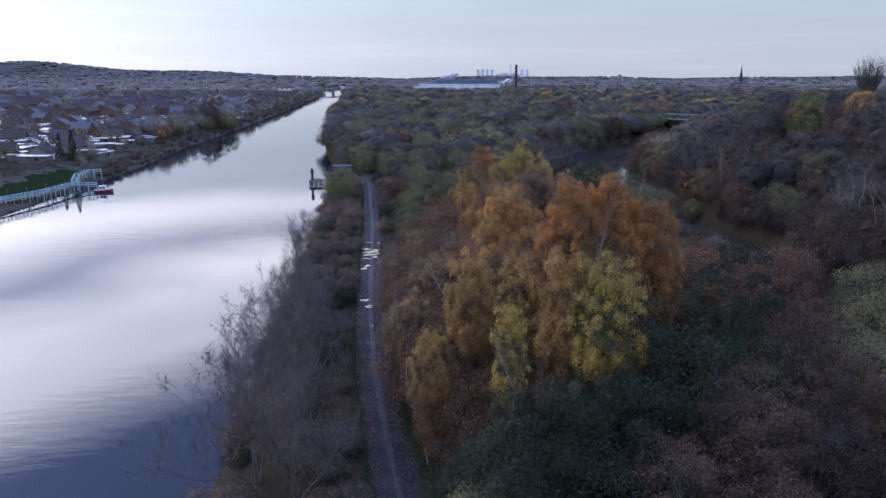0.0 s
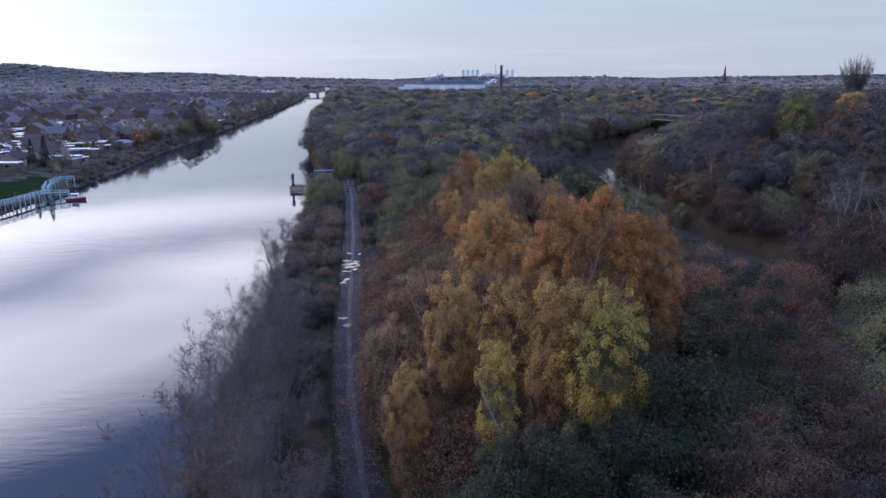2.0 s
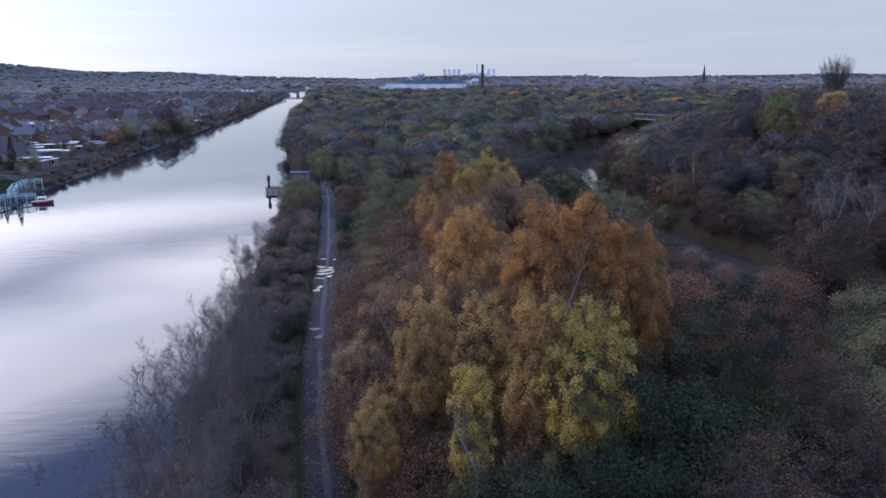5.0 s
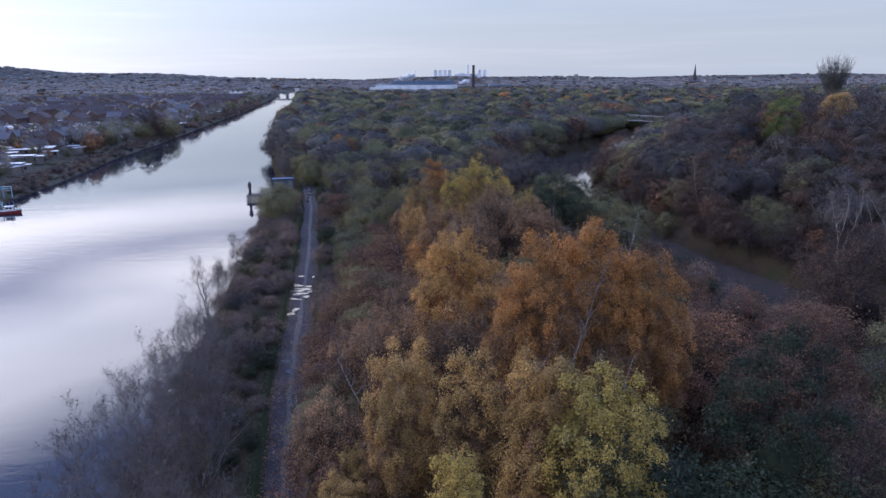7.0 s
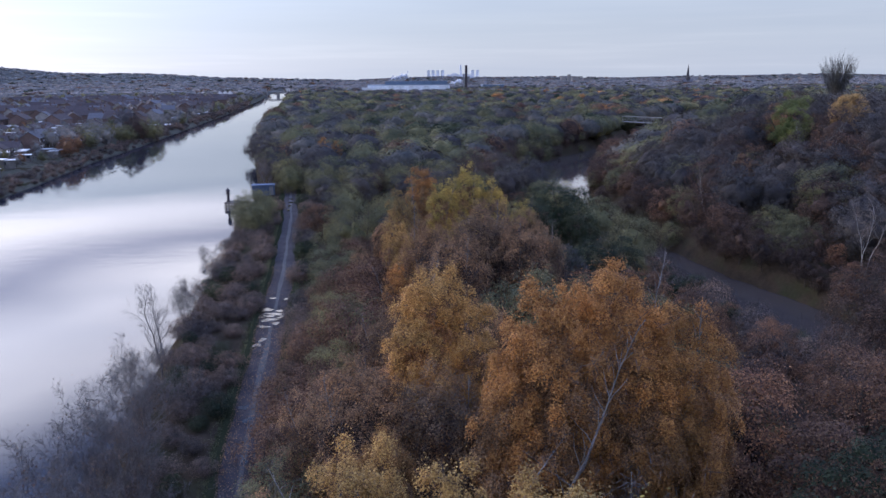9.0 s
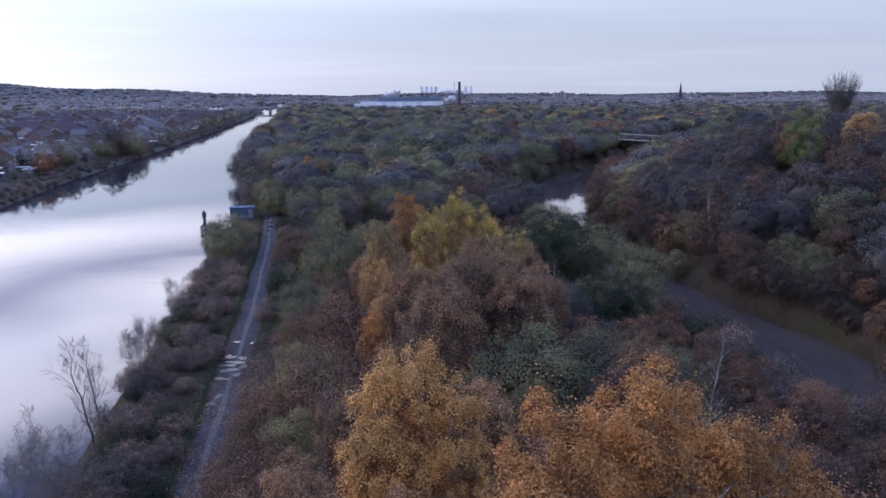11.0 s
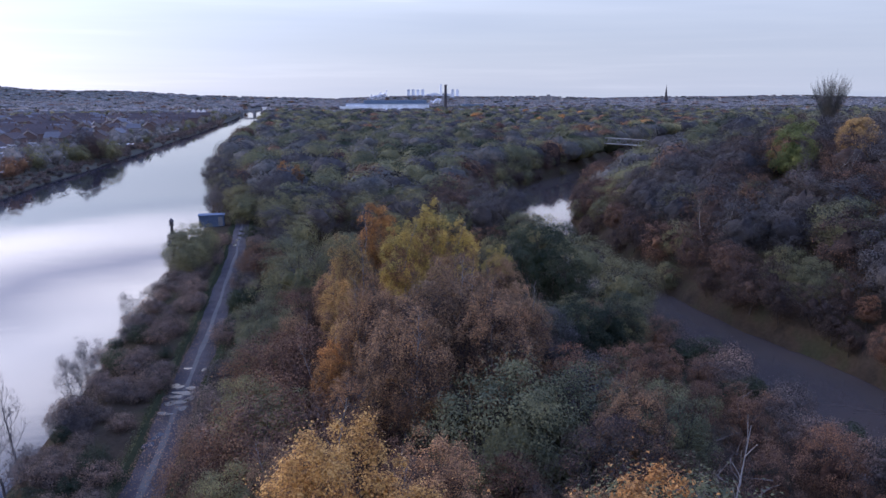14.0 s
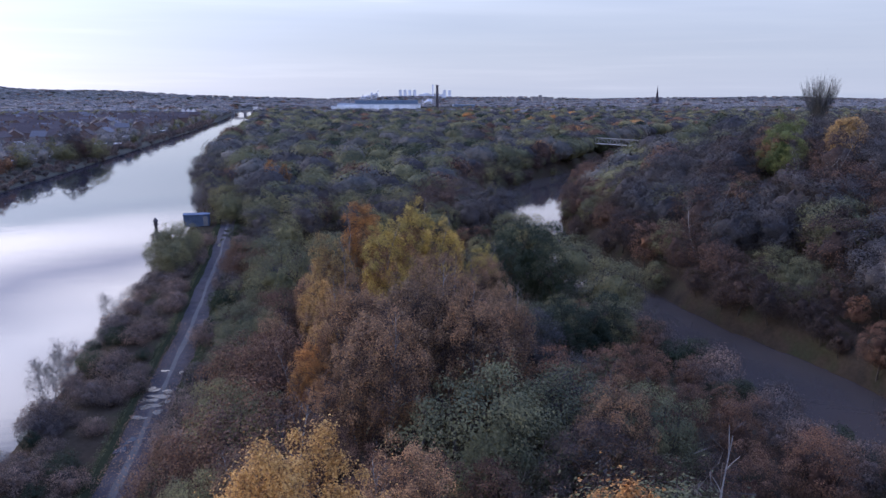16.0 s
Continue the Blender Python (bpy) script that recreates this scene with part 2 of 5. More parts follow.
LEAF = {
    "gold": leaf_material("gold_leaves", [(0.127, 0.079, 0.049), (0.328, 0.197, 0.075), (0.434, 0.275, 0.096), (0.529, 0.359, 0.139)]),
    "yellow": leaf_material("yellow_leaves", [(0.114, 0.098, 0.046), (0.310, 0.228, 0.065), (0.375, 0.302, 0.084), (0.472, 0.375, 0.120)]),
    "orange": leaf_material("orange_leaves", [(0.116, 0.061, 0.034), (0.289, 0.140, 0.051), (0.382, 0.188, 0.060), (0.498, 0.270, 0.101)]),
    "mauve": leaf_material("mauve_brown_leaves", [(0.082, 0.055, 0.038), (0.189, 0.119, 0.076), (0.252, 0.155, 0.092), (0.418, 0.252, 0.124)]),
    "rust": leaf_material("rust_leaves", [(0.043, 0.028, 0.028), (0.108, 0.063, 0.047), (0.134, 0.080, 0.056), (0.251, 0.146, 0.086)]),
    "brown": leaf_material("brown_leaves", [(0.026, 0.019, 0.022), (0.050, 0.037, 0.037), (0.069, 0.049, 0.043), (0.152, 0.093, 0.063)]),
    "green": leaf_material("dark_green_leaves", [(0.010, 0.018, 0.013), (0.023, 0.034, 0.022), (0.033, 0.045, 0.027), (0.062, 0.076, 0.052)]),
    "olive": leaf_material("olive_leaves", [(0.090, 0.095, 0.058), (0.133, 0.135, 0.076), (0.173, 0.164, 0.086), (0.119, 0.116, 0.070)]),
    "lime": leaf_material("lime_leaves", [(0.10, 0.125, 0.045), (0.145, 0.165, 0.055), (0.18, 0.19, 0.075)]),
    "twig": leaf_material("bare_twigs", [(0.053, 0.057, 0.061), (0.072, 0.075, 0.078), (0.090, 0.092, 0.091)], through_light=0.0),
    "plum": leaf_material("plum_brown_twigs", [(0.046, 0.043, 0.047), (0.058, 0.054, 0.059), (0.072, 0.066, 0.065)], through_light=0.0),
    "shrub": leaf_material("grey_shrub_twigs", [(0.086, 0.079, 0.082), (0.132, 0.119, 0.118), (0.178, 0.161, 0.156)], through_light=0.0),
    "bramble": leaf_material("bramble_leaves", [(0.063, 0.052, 0.053), (0.121, 0.095, 0.092), (0.155, 0.120, 0.109), (0.230, 0.172, 0.138)]),
    # grey and hill hues: bare wood, with distance haze put into the base colour
    "grey": leaf_material("haze_paled_grey_wood", [(0.140, 0.137, 0.152), (0.173, 0.168, 0.184), (0.160, 0.157, 0.156)], through_light=0.0),
    "hill": leaf_material("haze_paled_hill_wood", [(0.203, 0.211, 0.234), (0.244, 0.254, 0.278), (0.222, 0.231, 0.239)], through_light=0.0),
    "wtwig": leaf_material("pale_twigs", [(0.11, 0.10, 0.105), (0.17, 0.155, 0.155)], through_light=0.0),
}


# ---- plan of the land ----
def path_x(y):
    return np.interp(y, [-80, 0, 20, 42, 51.5, 64, 81.5, 103, 117, 128, 169, 185, 300, 500],
                     [16, 4, 1, -3.0, -4.7, -6.8, -8.8, -10.8, -12.0, -13.1, -17.7, -20, -37, -66])


def canal_r(y):
    return np.interp(y, [-200, 0, 52, 71, 111, 132, 154, 181, 205, 232, 270, 330, 368, 455, 573, 703, 923, 1278, 1700],
                     [-2, -12, -18, -20, -23.5, -25.6, -27.2, -30.0, -32.6, -36.2, -44.0, -55.5, -61.0, -73.5, -88.0, -101.5, -134, -176, -230])


def canal_l(y):
    return np.interp(y, [-200, 0, 150, 200, 240, 303, 370, 502, 703, 1040, 1278, 1700],
                     [-90, -92, -96, -98, -101, -109, -113, -125, -143, -180, -212, -262])


def river_c(y):
    return np.interp(y, [-400, -60, 20, 60, 100, 118, 132, 150, 171, 190, 205, 220, 240, 262, 285, 305, 330, 380, 410, 470, 560, 700, 1200],
                     [66, 64, 62, 60.0, 54.5, 52.5, 49.0, 47.0, 45.8, 45.0, 45.5, 47.5, 52.5, 60.0, 72.0, 84.0, 103, 135, 155, 190, 260, 420, 1000])


def river_w(y):
    return np.interp(y, [0, 60, 100, 118, 132, 150, 171, 205, 220, 240, 262, 285, 330, 450], [7, 7, 9.0, 9.0, 8.0, 7.2, 7.0, 8.6, 10.0, 12.5, 13.5, 14.5, 15, 14])


def smooth(a, b, x):
    t = np.clip((x - a) / (b - a), 0, 1)
    return t * t * (3 - 2 * t)


def land(x, y):
    """Height of the ground, for arrays."""
    x, y = np.asarray(x, float), np.asarray(y, float)
    cr, cl, rc, rw = canal_r(y), canal_l(y), river_c(y), river_w(y)
    z = np.zeros(np.broadcast(x, y).shape)
    # the hill beyond the river, and far hills
    z = z + 12 * smooth(4, 52, x - rc - rw) * smooth(30, 90, y) * (1 - smooth(260, 420, y))
    z = z + 62 * np.exp(-(((x + 2330) / 420) ** 2 + ((y - 3900) / 500) ** 2))
    z = z + 36 * np.exp(-(((x + 2200) / 1400) ** 2 + ((y - 4200) / 500) ** 2)) * smooth(-300, -1200, x)
    z = z + 17 * smooth(3300, 4300, y) * (0.8 + 0.3 * np.sin(x / 310) + 0.2 * np.sin(x / 127))
    z = np.where(x < 0.5 * (cl + cr), z - 1.8 + 3.0 * smooth(3, 26, cl - x), z)
    # canal bed, river bed
    inside = np.minimum(cr - x, x - cl)
    z = np.where(inside > -5, z + (-5.0 - z) * smooth(-4.5, 3.0, inside), z)
    ri = rw - np.abs(x - rc)
    ok = (y < 900)
    z = np.where(ok & (ri > -6), z + (-6.0 - z) * smooth(-3, 1.5, ri), z)
    return z


def land1(x, y):
    return float(land(np.array([x]), np.array([y]))[0])


# ---- mesh helpers ----
def mesh_np(name, verts, faces):
    """A mesh from arrays: verts (n, 3), faces (m, 3 or 4)."""
    me = bpy.data.meshes.new(name)
    verts, faces = np.asarray(verts, np.float32), np.asarray(faces, np.int32)
    k = faces.shape[1]
    me.vertices.add(len(verts))
    me.vertices.foreach_set("co", verts.ravel())
    me.loops.add(faces.size)
    me.loops.foreach_set("vertex_index", faces.ravel())
    me.polygons.add(len(faces))
    me.polygons.foreach_set("loop_start", np.arange(len(faces), dtype=np.int32) * k)
    me.update(calc_edges=True)
    me.validate()
    return me


def smooth_shade(me):
    me.polygons.foreach_set("use_smooth", np.ones(len(me.polygons), bool))
    return me


def part(name, data, mat, parent=None, label=""):
    """Links a bmesh or a mesh as one object under a thing or a part."""
    if isinstance(data, bmesh.types.BMesh):
        me = bpy.data.meshes.new(name)
        data.to_mesh(me)
        data.free()
    else:
        me = data
    ob = new(name, me)
    if mat and not me.materials:
        me.materials.append(mat)
    ob.parent = parent
    if label:
        ob["label"] = label
    return ob


def thing(name, label, category, group="", kind=""):
    ob = new(name)
    ob.empty_display_size = 0.3
    return tagged(ob, label, category, group, kind)


def place(x, y, z, turn=0.0, size=1.0):
    return Matrix.LocRotScale((x, y, z), Euler((0, 0, turn)), (size,) * 3)


def box(bm, x0, y0, z0, x1, y1, z1):
    vs = [bm.verts.new(p) for p in ((x0, y0, z0), (x1, y0, z0), (x1, y1, z0), (x0, y1, z0), (x0, y0, z1), (x1, y0, z1), (x1, y1, z1), (x0, y1, z1))]
    for q in ((3, 2, 1, 0), (4, 5, 6, 7), (0, 1, 5, 4), (1, 2, 6, 5), (2, 3, 7, 6), (3, 0, 4, 7)):
        bm.faces.new([vs[i] for i in q])


def boxes(*items):
    bm = bmesh.new()
    for it in items:
        box(bm, *it)
    return bm


def tube(segs, sides):
    """Tapered prisms along segments: array (n, 8) of p0, p1, r0, r1."""
    s = np.asarray(segs, float)
    p0, p1, r0, r1 = s[:, :3], s[:, 3:6], s[:, 6:7], s[:, 7:8]
    d = p1 - p0
    d /= np.maximum(np.linalg.norm(d, axis=1, keepdims=True), 1e-6)
    ref = np.where(np.abs(d[:, 2:3]) > 0.9, [[1.0, 0, 0]], [[0, 0, 1.0]])
    u = np.cross(d, ref)
    u /= np.linalg.norm(u, axis=1, keepdims=True)
    v = np.cross(d, u)
    rings = []
    for p, r in ((p0, r0), (p1, r1)):
        for k in range(sides):
            a = 2 * math.pi * k / sides
            rings.append(p + r * (math.cos(a) * u + math.sin(a) * v))
    verts = np.stack(rings, 1).reshape(-1, 3)
    base = np.arange(len(s))[:, None] * (2 * sides)
    quads = [np.concatenate([base + k, base + (k + 1) % sides, base + sides + (k + 1) % sides, base + sides + k], 1) for k in range(sides)]
    return verts, np.concatenate(quads, 0)


def unit(rng, n):
    v = rng.normal(size=(n, 3))
    return v / np.linalg.norm(v, axis=1, keepdims=True)


def leaves(rng, centres, size, aspect=0.6, quad=True, hang=0.0, out=None, loose=0.75):
    """One small blade about each centre; out: the way that the crown's surface faces there, to which blades turn loosely."""
    n = len(centres)
    if out is not None:
        w = out + unit(rng, n) * loose
        w /= np.maximum(np.linalg.norm(w, axis=1, keepdims=True), 1e-6)
        u = np.cross(w, unit(rng, n))
        u /= np.maximum(np.linalg.norm(u, axis=1, keepdims=True), 1e-6)
        v = np.cross(w, u)
    else:
        u = unit(rng, n)
        if hang:
            u = u * (1 - hang) + np.array([[0, 0, -1.0]]) * hang
            u /= np.linalg.norm(u, axis=1, keepdims=True)
        v = np.cross(u, unit(rng, n))
        v /= np.maximum(np.linalg.norm(v, axis=1, keepdims=True), 1e-6)
    s = size * rng.uniform(0.6, 1.3, (n, 1))
    a, b = u * s * 0.5, v * s * 0.5 * aspect
    if quad:
        verts = np.stack([centres - a, centres + b, centres + a, centres - b], 1).reshape(-1, 3)
        return verts, np.arange(4 * n).reshape(-1, 4)
    verts = np.stack([centres - a, centres + a * 0.6 + b, centres + a * 0.6 - b], 1).reshape(-1, 3)
    return verts, np.arange(3 * n).reshape(-1, 3)


def facing(c, tips):
    """Outward and upward directions of points of a crown."""
    lo, hi = tips[:, 2].min(), tips[:, 2].max()
    d = c - np.array([[tips[:, 0].mean(), tips[:, 1].mean(), 0]])
    d[:, 2] = (d[:, 2] - (lo + 0.35 * (hi - lo))) * 0.8
    d /= np.maximum(np.linalg.norm(d, axis=1, keepdims=True), 1e-6)
    d[:, 2] += 0.25
    return d / np.linalg.norm(d, axis=1, keepdims=True)


def grow(rng, h, r0, limbs, low, spread, rise, subs=5, twigs=4, stems=1, droop=0.0, top=0.25, wob=0.05, splay=0.5):
    """Skeleton of a tree: segments and twig ends. rise: how steeply limbs climb; droop: how far tips hang; top: share of the spread at the top."""
    segs, tips = [], []

    def line(p, d, length, ra, rb, n, bend):
        pts = [p]
        for i in range(n):
            d = d + rng.normal(size=3) * wob * 2 + np.array([0, 0, bend])
            d = d / np.linalg.norm(d)
            q = pts[-1] + d * length / n
            t0, t1 = i / n, (i + 1) / n
            segs.append((*pts[-1], *q, ra + (rb - ra) * t0, ra + (rb - ra) * t1))
            pts.append(q)
        return pts, d

    for s in range(stems):
        if stems > 1:
            a = 2 * math.pi * (s + rng.uniform(-0.3, 0.3)) / stems
            tilt = rng.uniform(0.35, 1.0) * splay
            d0 = np.array([math.cos(a) * tilt, math.sin(a) * tilt, 1.0])
            p0 = np.array([math.cos(a), math.sin(a), 0]) * rng.uniform(0.1, 0.5)
            hh = h * rng.uniform(0.75, 1.0)
        else:
            d0, p0, hh = np.array([rng.normal() * 0.04, rng.normal() * 0.04, 1.0]), np.zeros(3), h
        p0 = p0 - np.array([0, 0, 0.4])
        trunk, _ = line(p0, d0 / np.linalg.norm(d0), hh + 0.4, r0, r0 * 0.12, 9, 0.03)
        trunk = np.array(trunk)
        for i in range(limbs):
            f = low + (0.99 - low) * (i + rng.uniform(0.2, 0.8)) / limbs
            x = f * 9
            k = min(8, int(x))
            p = trunk[k] + (trunk[k + 1] - trunk[k]) * (x - k)
            g = (f - low) / (1 - low)
            prof = math.sin(math.pi * min(1, 0.22 + 0.62 * g)) * (1 - g) + (top + 0.15) * g if g > 0.5 else math.sin(math.pi * (0.22 + 0.62 * g))
            L = spread * max(top, prof) * rng.uniform(0.75, 1.15)
            az = i * 2.399 + rng.uniform(-0.4, 0.4) + s
            e = rise * rng.uniform(0.7, 1.2) + 0.5 * g
            d = np.array([math.cos(az) * math.cos(e), math.sin(az) * math.cos(e), math.sin(e)])
            rb = max(0.012, r0 * 0.38 * (1 - 0.7 * g))
            pts, dl = line(p, d, L, rb, rb * 0.25, 4, 0.10 - droop * 0.25)
            pts = np.array(pts)
            for j in range(subs):
                t = 0.25 + 0.75 * (j + rng.uniform(0.1, 0.9)) / subs
                x2 = t * 4
                k2 = min(3, int(x2))
                q = pts[k2] + (pts[k2 + 1] - pts[k2]) * (x2 - k2)
                dd = dl + unit(rng, 1)[0] * 0.9 + np.array([0, 0, 0.25 - droop])
                dd /= np.linalg.norm(dd)
                l2 = L * rng.uniform(0.25, 0.5) * (1.15 - 0.4 * t)
                pts2, d2 = line(q, dd, l2, rb * 0.32, rb * 0.1, 2, 0.05 - droop * 0.6)
                tips.append(pts2[-1]), tips.append(pts2[1])
                for m in range(twigs):
                    d3 = d2 + unit(rng, 1)[0] * 0.8 + np.array([0, 0, 0.1 - droop])
                    d3 /= np.linalg.norm(d3)
                    q3 = pts2[1] + (pts2[2] - pts2[1]) * rng.uniform(-0.3, 1)
                    l3 = l2 * rng.uniform(0.3, 0.7)
                    q4 = q3 + d3 * l3
                    segs.append((*q3, *q4, max(0.008, rb * 0.1), 0.004))
                    tips.append(q4), tips.append((q3 + q4) / 2)
        tips.append(trunk[-1])
    return np.array(segs), np.array(tips)


def dome(rng, n, radius, z0, z1, lob, waist=0.40):
    """Clumps spread evenly over a domed, lobed crown: centres and sizes; waist: how far up the widest part lies."""
    k = np.arange(n) + 0.5
    e, a = 1 - 2 * k / n, k * 2.39996 + rng.uniform(0, 6.28)
    d = np.stack([np.cos(a) * np.sqrt(1 - e * e), np.sin(a) * np.sqrt(1 - e * e), e], 1) + rng.normal(size=(n, 3)) * 0.5 / math.sqrt(n)
    d /= np.linalg.norm(d, axis=1, keepdims=True)
    bulge = 0.50 + 0.54 * np.clip(np.max(d @ lob.T, axis=1, keepdims=True), 0, 1) ** 1.5
    p = d * bulge * (0.56 + 0.40 * rng.uniform(size=(n, 1)))
    p[:, 2] = np.sign(p[:, 2]) * np.abs(p[:, 2]) ** 0.85
    up = np.where(p[:, 2] > 0, 1 - waist, waist) * (z1 - z0)
    c = np.stack([p[:, 0] * radius, p[:, 1] * radius, z0 + waist * (z1 - z0) + p[:, 2] * up], 1)
    return c, radius * rng.uniform(1.1, 2.3, n) / math.sqrt(n)


def knobs(rng, n):
    """Ways to the lobes of a crown, spread about evenly."""
    k = np.arange(n) + 0.5
    e, a = 1 - 1.7 * k / n, k * 2.39996 + rng.uniform(0, 6.28)
    d = np.stack([np.cos(a) * np.sqrt(np.maximum(0, 1 - e * e)), np.sin(a) * np.sqrt(np.maximum(0, 1 - e * e)), e], 1) + rng.normal(size=(n, 3)) * 0.16
    return d / np.linalg.norm(d, axis=1, keepdims=True)


def tufts(rng, n, clumps, hang=0.0, stray=0.22):
    """Leaf places and the ways that they face: over the outer and upper side of each clump, a few straying off it."""
    c, rc = clumps
    i = rng.choice(len(c), n, p=rc ** 2 / np.sum(rc ** 2))
    mid = np.array([[c[:, 0].mean(), c[:, 1].mean(), np.quantile(c[:, 2], 0.3)]])
    out = c[i] - mid
    out /= np.maximum(np.linalg.norm(out, axis=1, keepdims=True), 1e-6)
    u = unit(rng, n) + out * 0.55 + np.array([[0, 0, 0.40]])
    u /= np.maximum(np.linalg.norm(u, axis=1, keepdims=True), 1e-6)
    far = 0.45 + 0.66 * np.sqrt(rng.uniform(size=(n, 1))) + (rng.uniform(size=(n, 1)) < stray) * np.abs(rng.normal(size=(n, 1))) * 0.5
    p = c[i] + u * far * rc[i, None] * np.array([[1, 1, 1 + hang]])
    p[:, 2] -= np.abs(rng.normal(size=n)) * hang * 0.5 * rc[i]
    w = u * 0.7 + out * 0.4
    return p, w / np.linalg.norm(w, axis=1, keepdims=True)


SPHERE_U, SPHERE_V = 14, 8


def sphere_grid(nu=SPHERE_U, nv=SPHERE_V):
    """Directions on a globe and the triangles between them."""
    D = []
    for j in range(nv + 1):
        e = -math.pi / 2 + math.pi * j / nv
        for i in range(nu):
            a = 2 * math.pi * (i + 0.5 * (j % 2)) / nu
            D.append((math.cos(a) * math.cos(e), math.sin(a) * math.cos(e), math.sin(e)))
    F = []
    for j in range(nv):
        for i in range(nu):
            p, q = j * nu + i, j * nu + (i + 1) % nu
            F += [(p, q, q + nu), (p, q + nu, p + nu)]
    return np.array(D), np.array(F)


def crown_core(rng, radius, z0, z1, lob, waist=0.40, share=0.80):
    """The dense inside of a crown, lobed and knobbly, under its leaves."""
    d, f = sphere_grid()
    bulge = 0.55 + 0.50 * np.clip(np.max(d @ lob.T, axis=1, keepdims=True), 0, 1)
    p = d * bulge * (share + rng.uniform(-0.13, 0.13, (len(d), 1)))
    h = z1 - z0
    up = np.where(p[:, 2] > 0, 1 - waist, waist) * h
    return np.stack([p[:, 0] * radius, p[:, 1] * radius, z0 + waist * h + p[:, 2] * up], 1), f


def tree(name, rng, skel, bark, mat, label, n, size, sigma, category="tree", aspect=0.6, quad=True, hang=0.0, sides=5, thin=0.0,
         twig_mat=None, twig_n=0, twig_len=0.7, twig_w=0.035, crown_name="crown", clumps=None, loose=0.75, lower=None, core=None):
    """A tree on its skeleton: trunk with limbs, leaves over its clumps or round the twig ends, and fine twigs."""
    segs, tips = skel
    segs = segs[np.maximum(segs[:, 6], segs[:, 7]) >= thin]
    ob = thing(name, label, category)
    big = segs[:, 6] > 0.05
    v1, f1 = tube(segs[big], sides)
    v2, f2 = tube(segs[~big], 3) if (~big).any() else (np.zeros((0, 3)), np.zeros((0, 4), int))
    part("trunk", smooth_shade(mesh_np("trunk", np.concatenate([v1, v2]), np.concatenate([f1, f2 + len(v1)]))), bark, ob)
    if lower is not None:
        low_clumps, low_mat, low_n = lower
        c, w = tufts(rng, low_n, low_clumps, hang)
        v, f = leaves(rng, c, size, aspect, quad, hang, w, loose)
        part("lower_crown", mesh_np("lower_crown", v, f), low_mat, ob)
    if n:
        if clumps is not None:
            c, w = tufts(rng, n, clumps, hang)
            tips = np.concatenate([clumps[0], clumps[0] * np.array([[0.7, 0.7, 0.96]]), tips[rng.integers(0, len(tips), len(clumps[0]))]])
        else:
            c = tips[rng.integers(0, len(tips), n)] + rng.normal(size=(n, 3)) * sigma
            w = facing(c, tips)
        v, f = leaves(rng, c, size, aspect, quad, hang, w, loose)
        if core is not None:
            v, f = np.concatenate([v, core[0]]), np.concatenate([f, core[1] + len(v)])
        part(crown_name, smooth_shade(mesh_np("crown", v, f)), mat, ob)
    if twig_n:
        c = tips[rng.integers(0, len(tips), twig_n)] + rng.normal(size=(twig_n, 3)) * sigma * 0.8
        v, f = leaves(rng, c, twig_len, twig_w, False, -0.25)
        part("branchwork", mesh_np("branchwork", v, f), twig_mat or LEAF["twig"], ob)
    return ob


# ---- ground, water, path ----
def spread_axis(edges):
    """Grid lines: (from, to, step) stretches."""
    out = []
    for a, b, s in edges:
        out.extend(np.arange(a, b, s))
    out.append(edges[-1][1])
    return np.array(out)


def ground():
    xs = spread_axis([(-4900, -1000, 150), (-1000, -280, 24), (-280, -140, 7), (-140, 130, 2.0), (130, 300, 8), (300, 1000, 40), (1000, 4900, 200)])
    ys = spread_axis([(-1500, -100, 100), (-100, 0, 10), (0, 330, 2.5), (330, 700, 9), (700, 1400, 20), (1400, 4990, 80)])
    X, Y = np.meshgrid(xs, ys)
    rng = np.random.default_rng(5)
    Z = land(X, Y)
    nearby = (np.abs(X - path_x(Y)) > 3) & (Y < 340) & (np.abs(X) < 130)
    Z = Z + np.where(nearby, rng.normal(size=X.shape) * 0.09, 0)
    n, m = X.shape
    i = np.arange(n * m).reshape(n, m)
    F = np.stack([i[:-1, :-1], i[:-1, 1:], i[1:, 1:], i[1:, :-1]], -1).reshape(-1, 4)
    me = smooth_shade(mesh_np("ground", np.stack([X, Y, Z], -1).reshape(-1, 3), F))
    tagged(part("ground", me, M_GROUND), "dark earth and leaf litter under the woods, paler far off", "ground", kind="structure")


def strip(name, ys, left, right, z, mat, parent=None, label="", cols=2):
    """A ribbon over the plan between two edges."""
    L, R = left(ys), right(ys)
    V, F = [], []
    for k in range(cols):
        t = k / (cols - 1)
        zz = (z(ys, t) if callable(z) else z) + 0 * ys
        V.append(np.stack([L + (R - L) * t, ys, zz], 1))
    n = len(ys)
    V = np.concatenate(V)
    for k in range(cols - 1):
        a = np.arange(n - 1) + k * n
        F.append(np.stack([a, a + n, a + n + 1, a + 1], 1))
    return part(name, smooth_shade(mesh_np(name, V, np.concatenate(F))), mat, parent, label)


ground()
ys = np.concatenate([np.arange(-200, 400, 8.0), np.arange(400, 1701, 30.0)])
tagged(strip("canal_water", ys, lambda y: canal_l(y) - 5, lambda y: canal_r(y) + 5, -3.0, M_CANAL), "wide calm canal reflecting the evening sky", "water", kind="structure")
ys = np.arange(-200, 800, 6.0)
tagged(strip("river_water", ys, lambda y: river_c(y) - river_w(y) - 4, lambda y: river_c(y) + river_w(y) + 4, -4.2, M_RIVER),
       "narrow muddy brown river between wooded banks", "water", kind="structure")


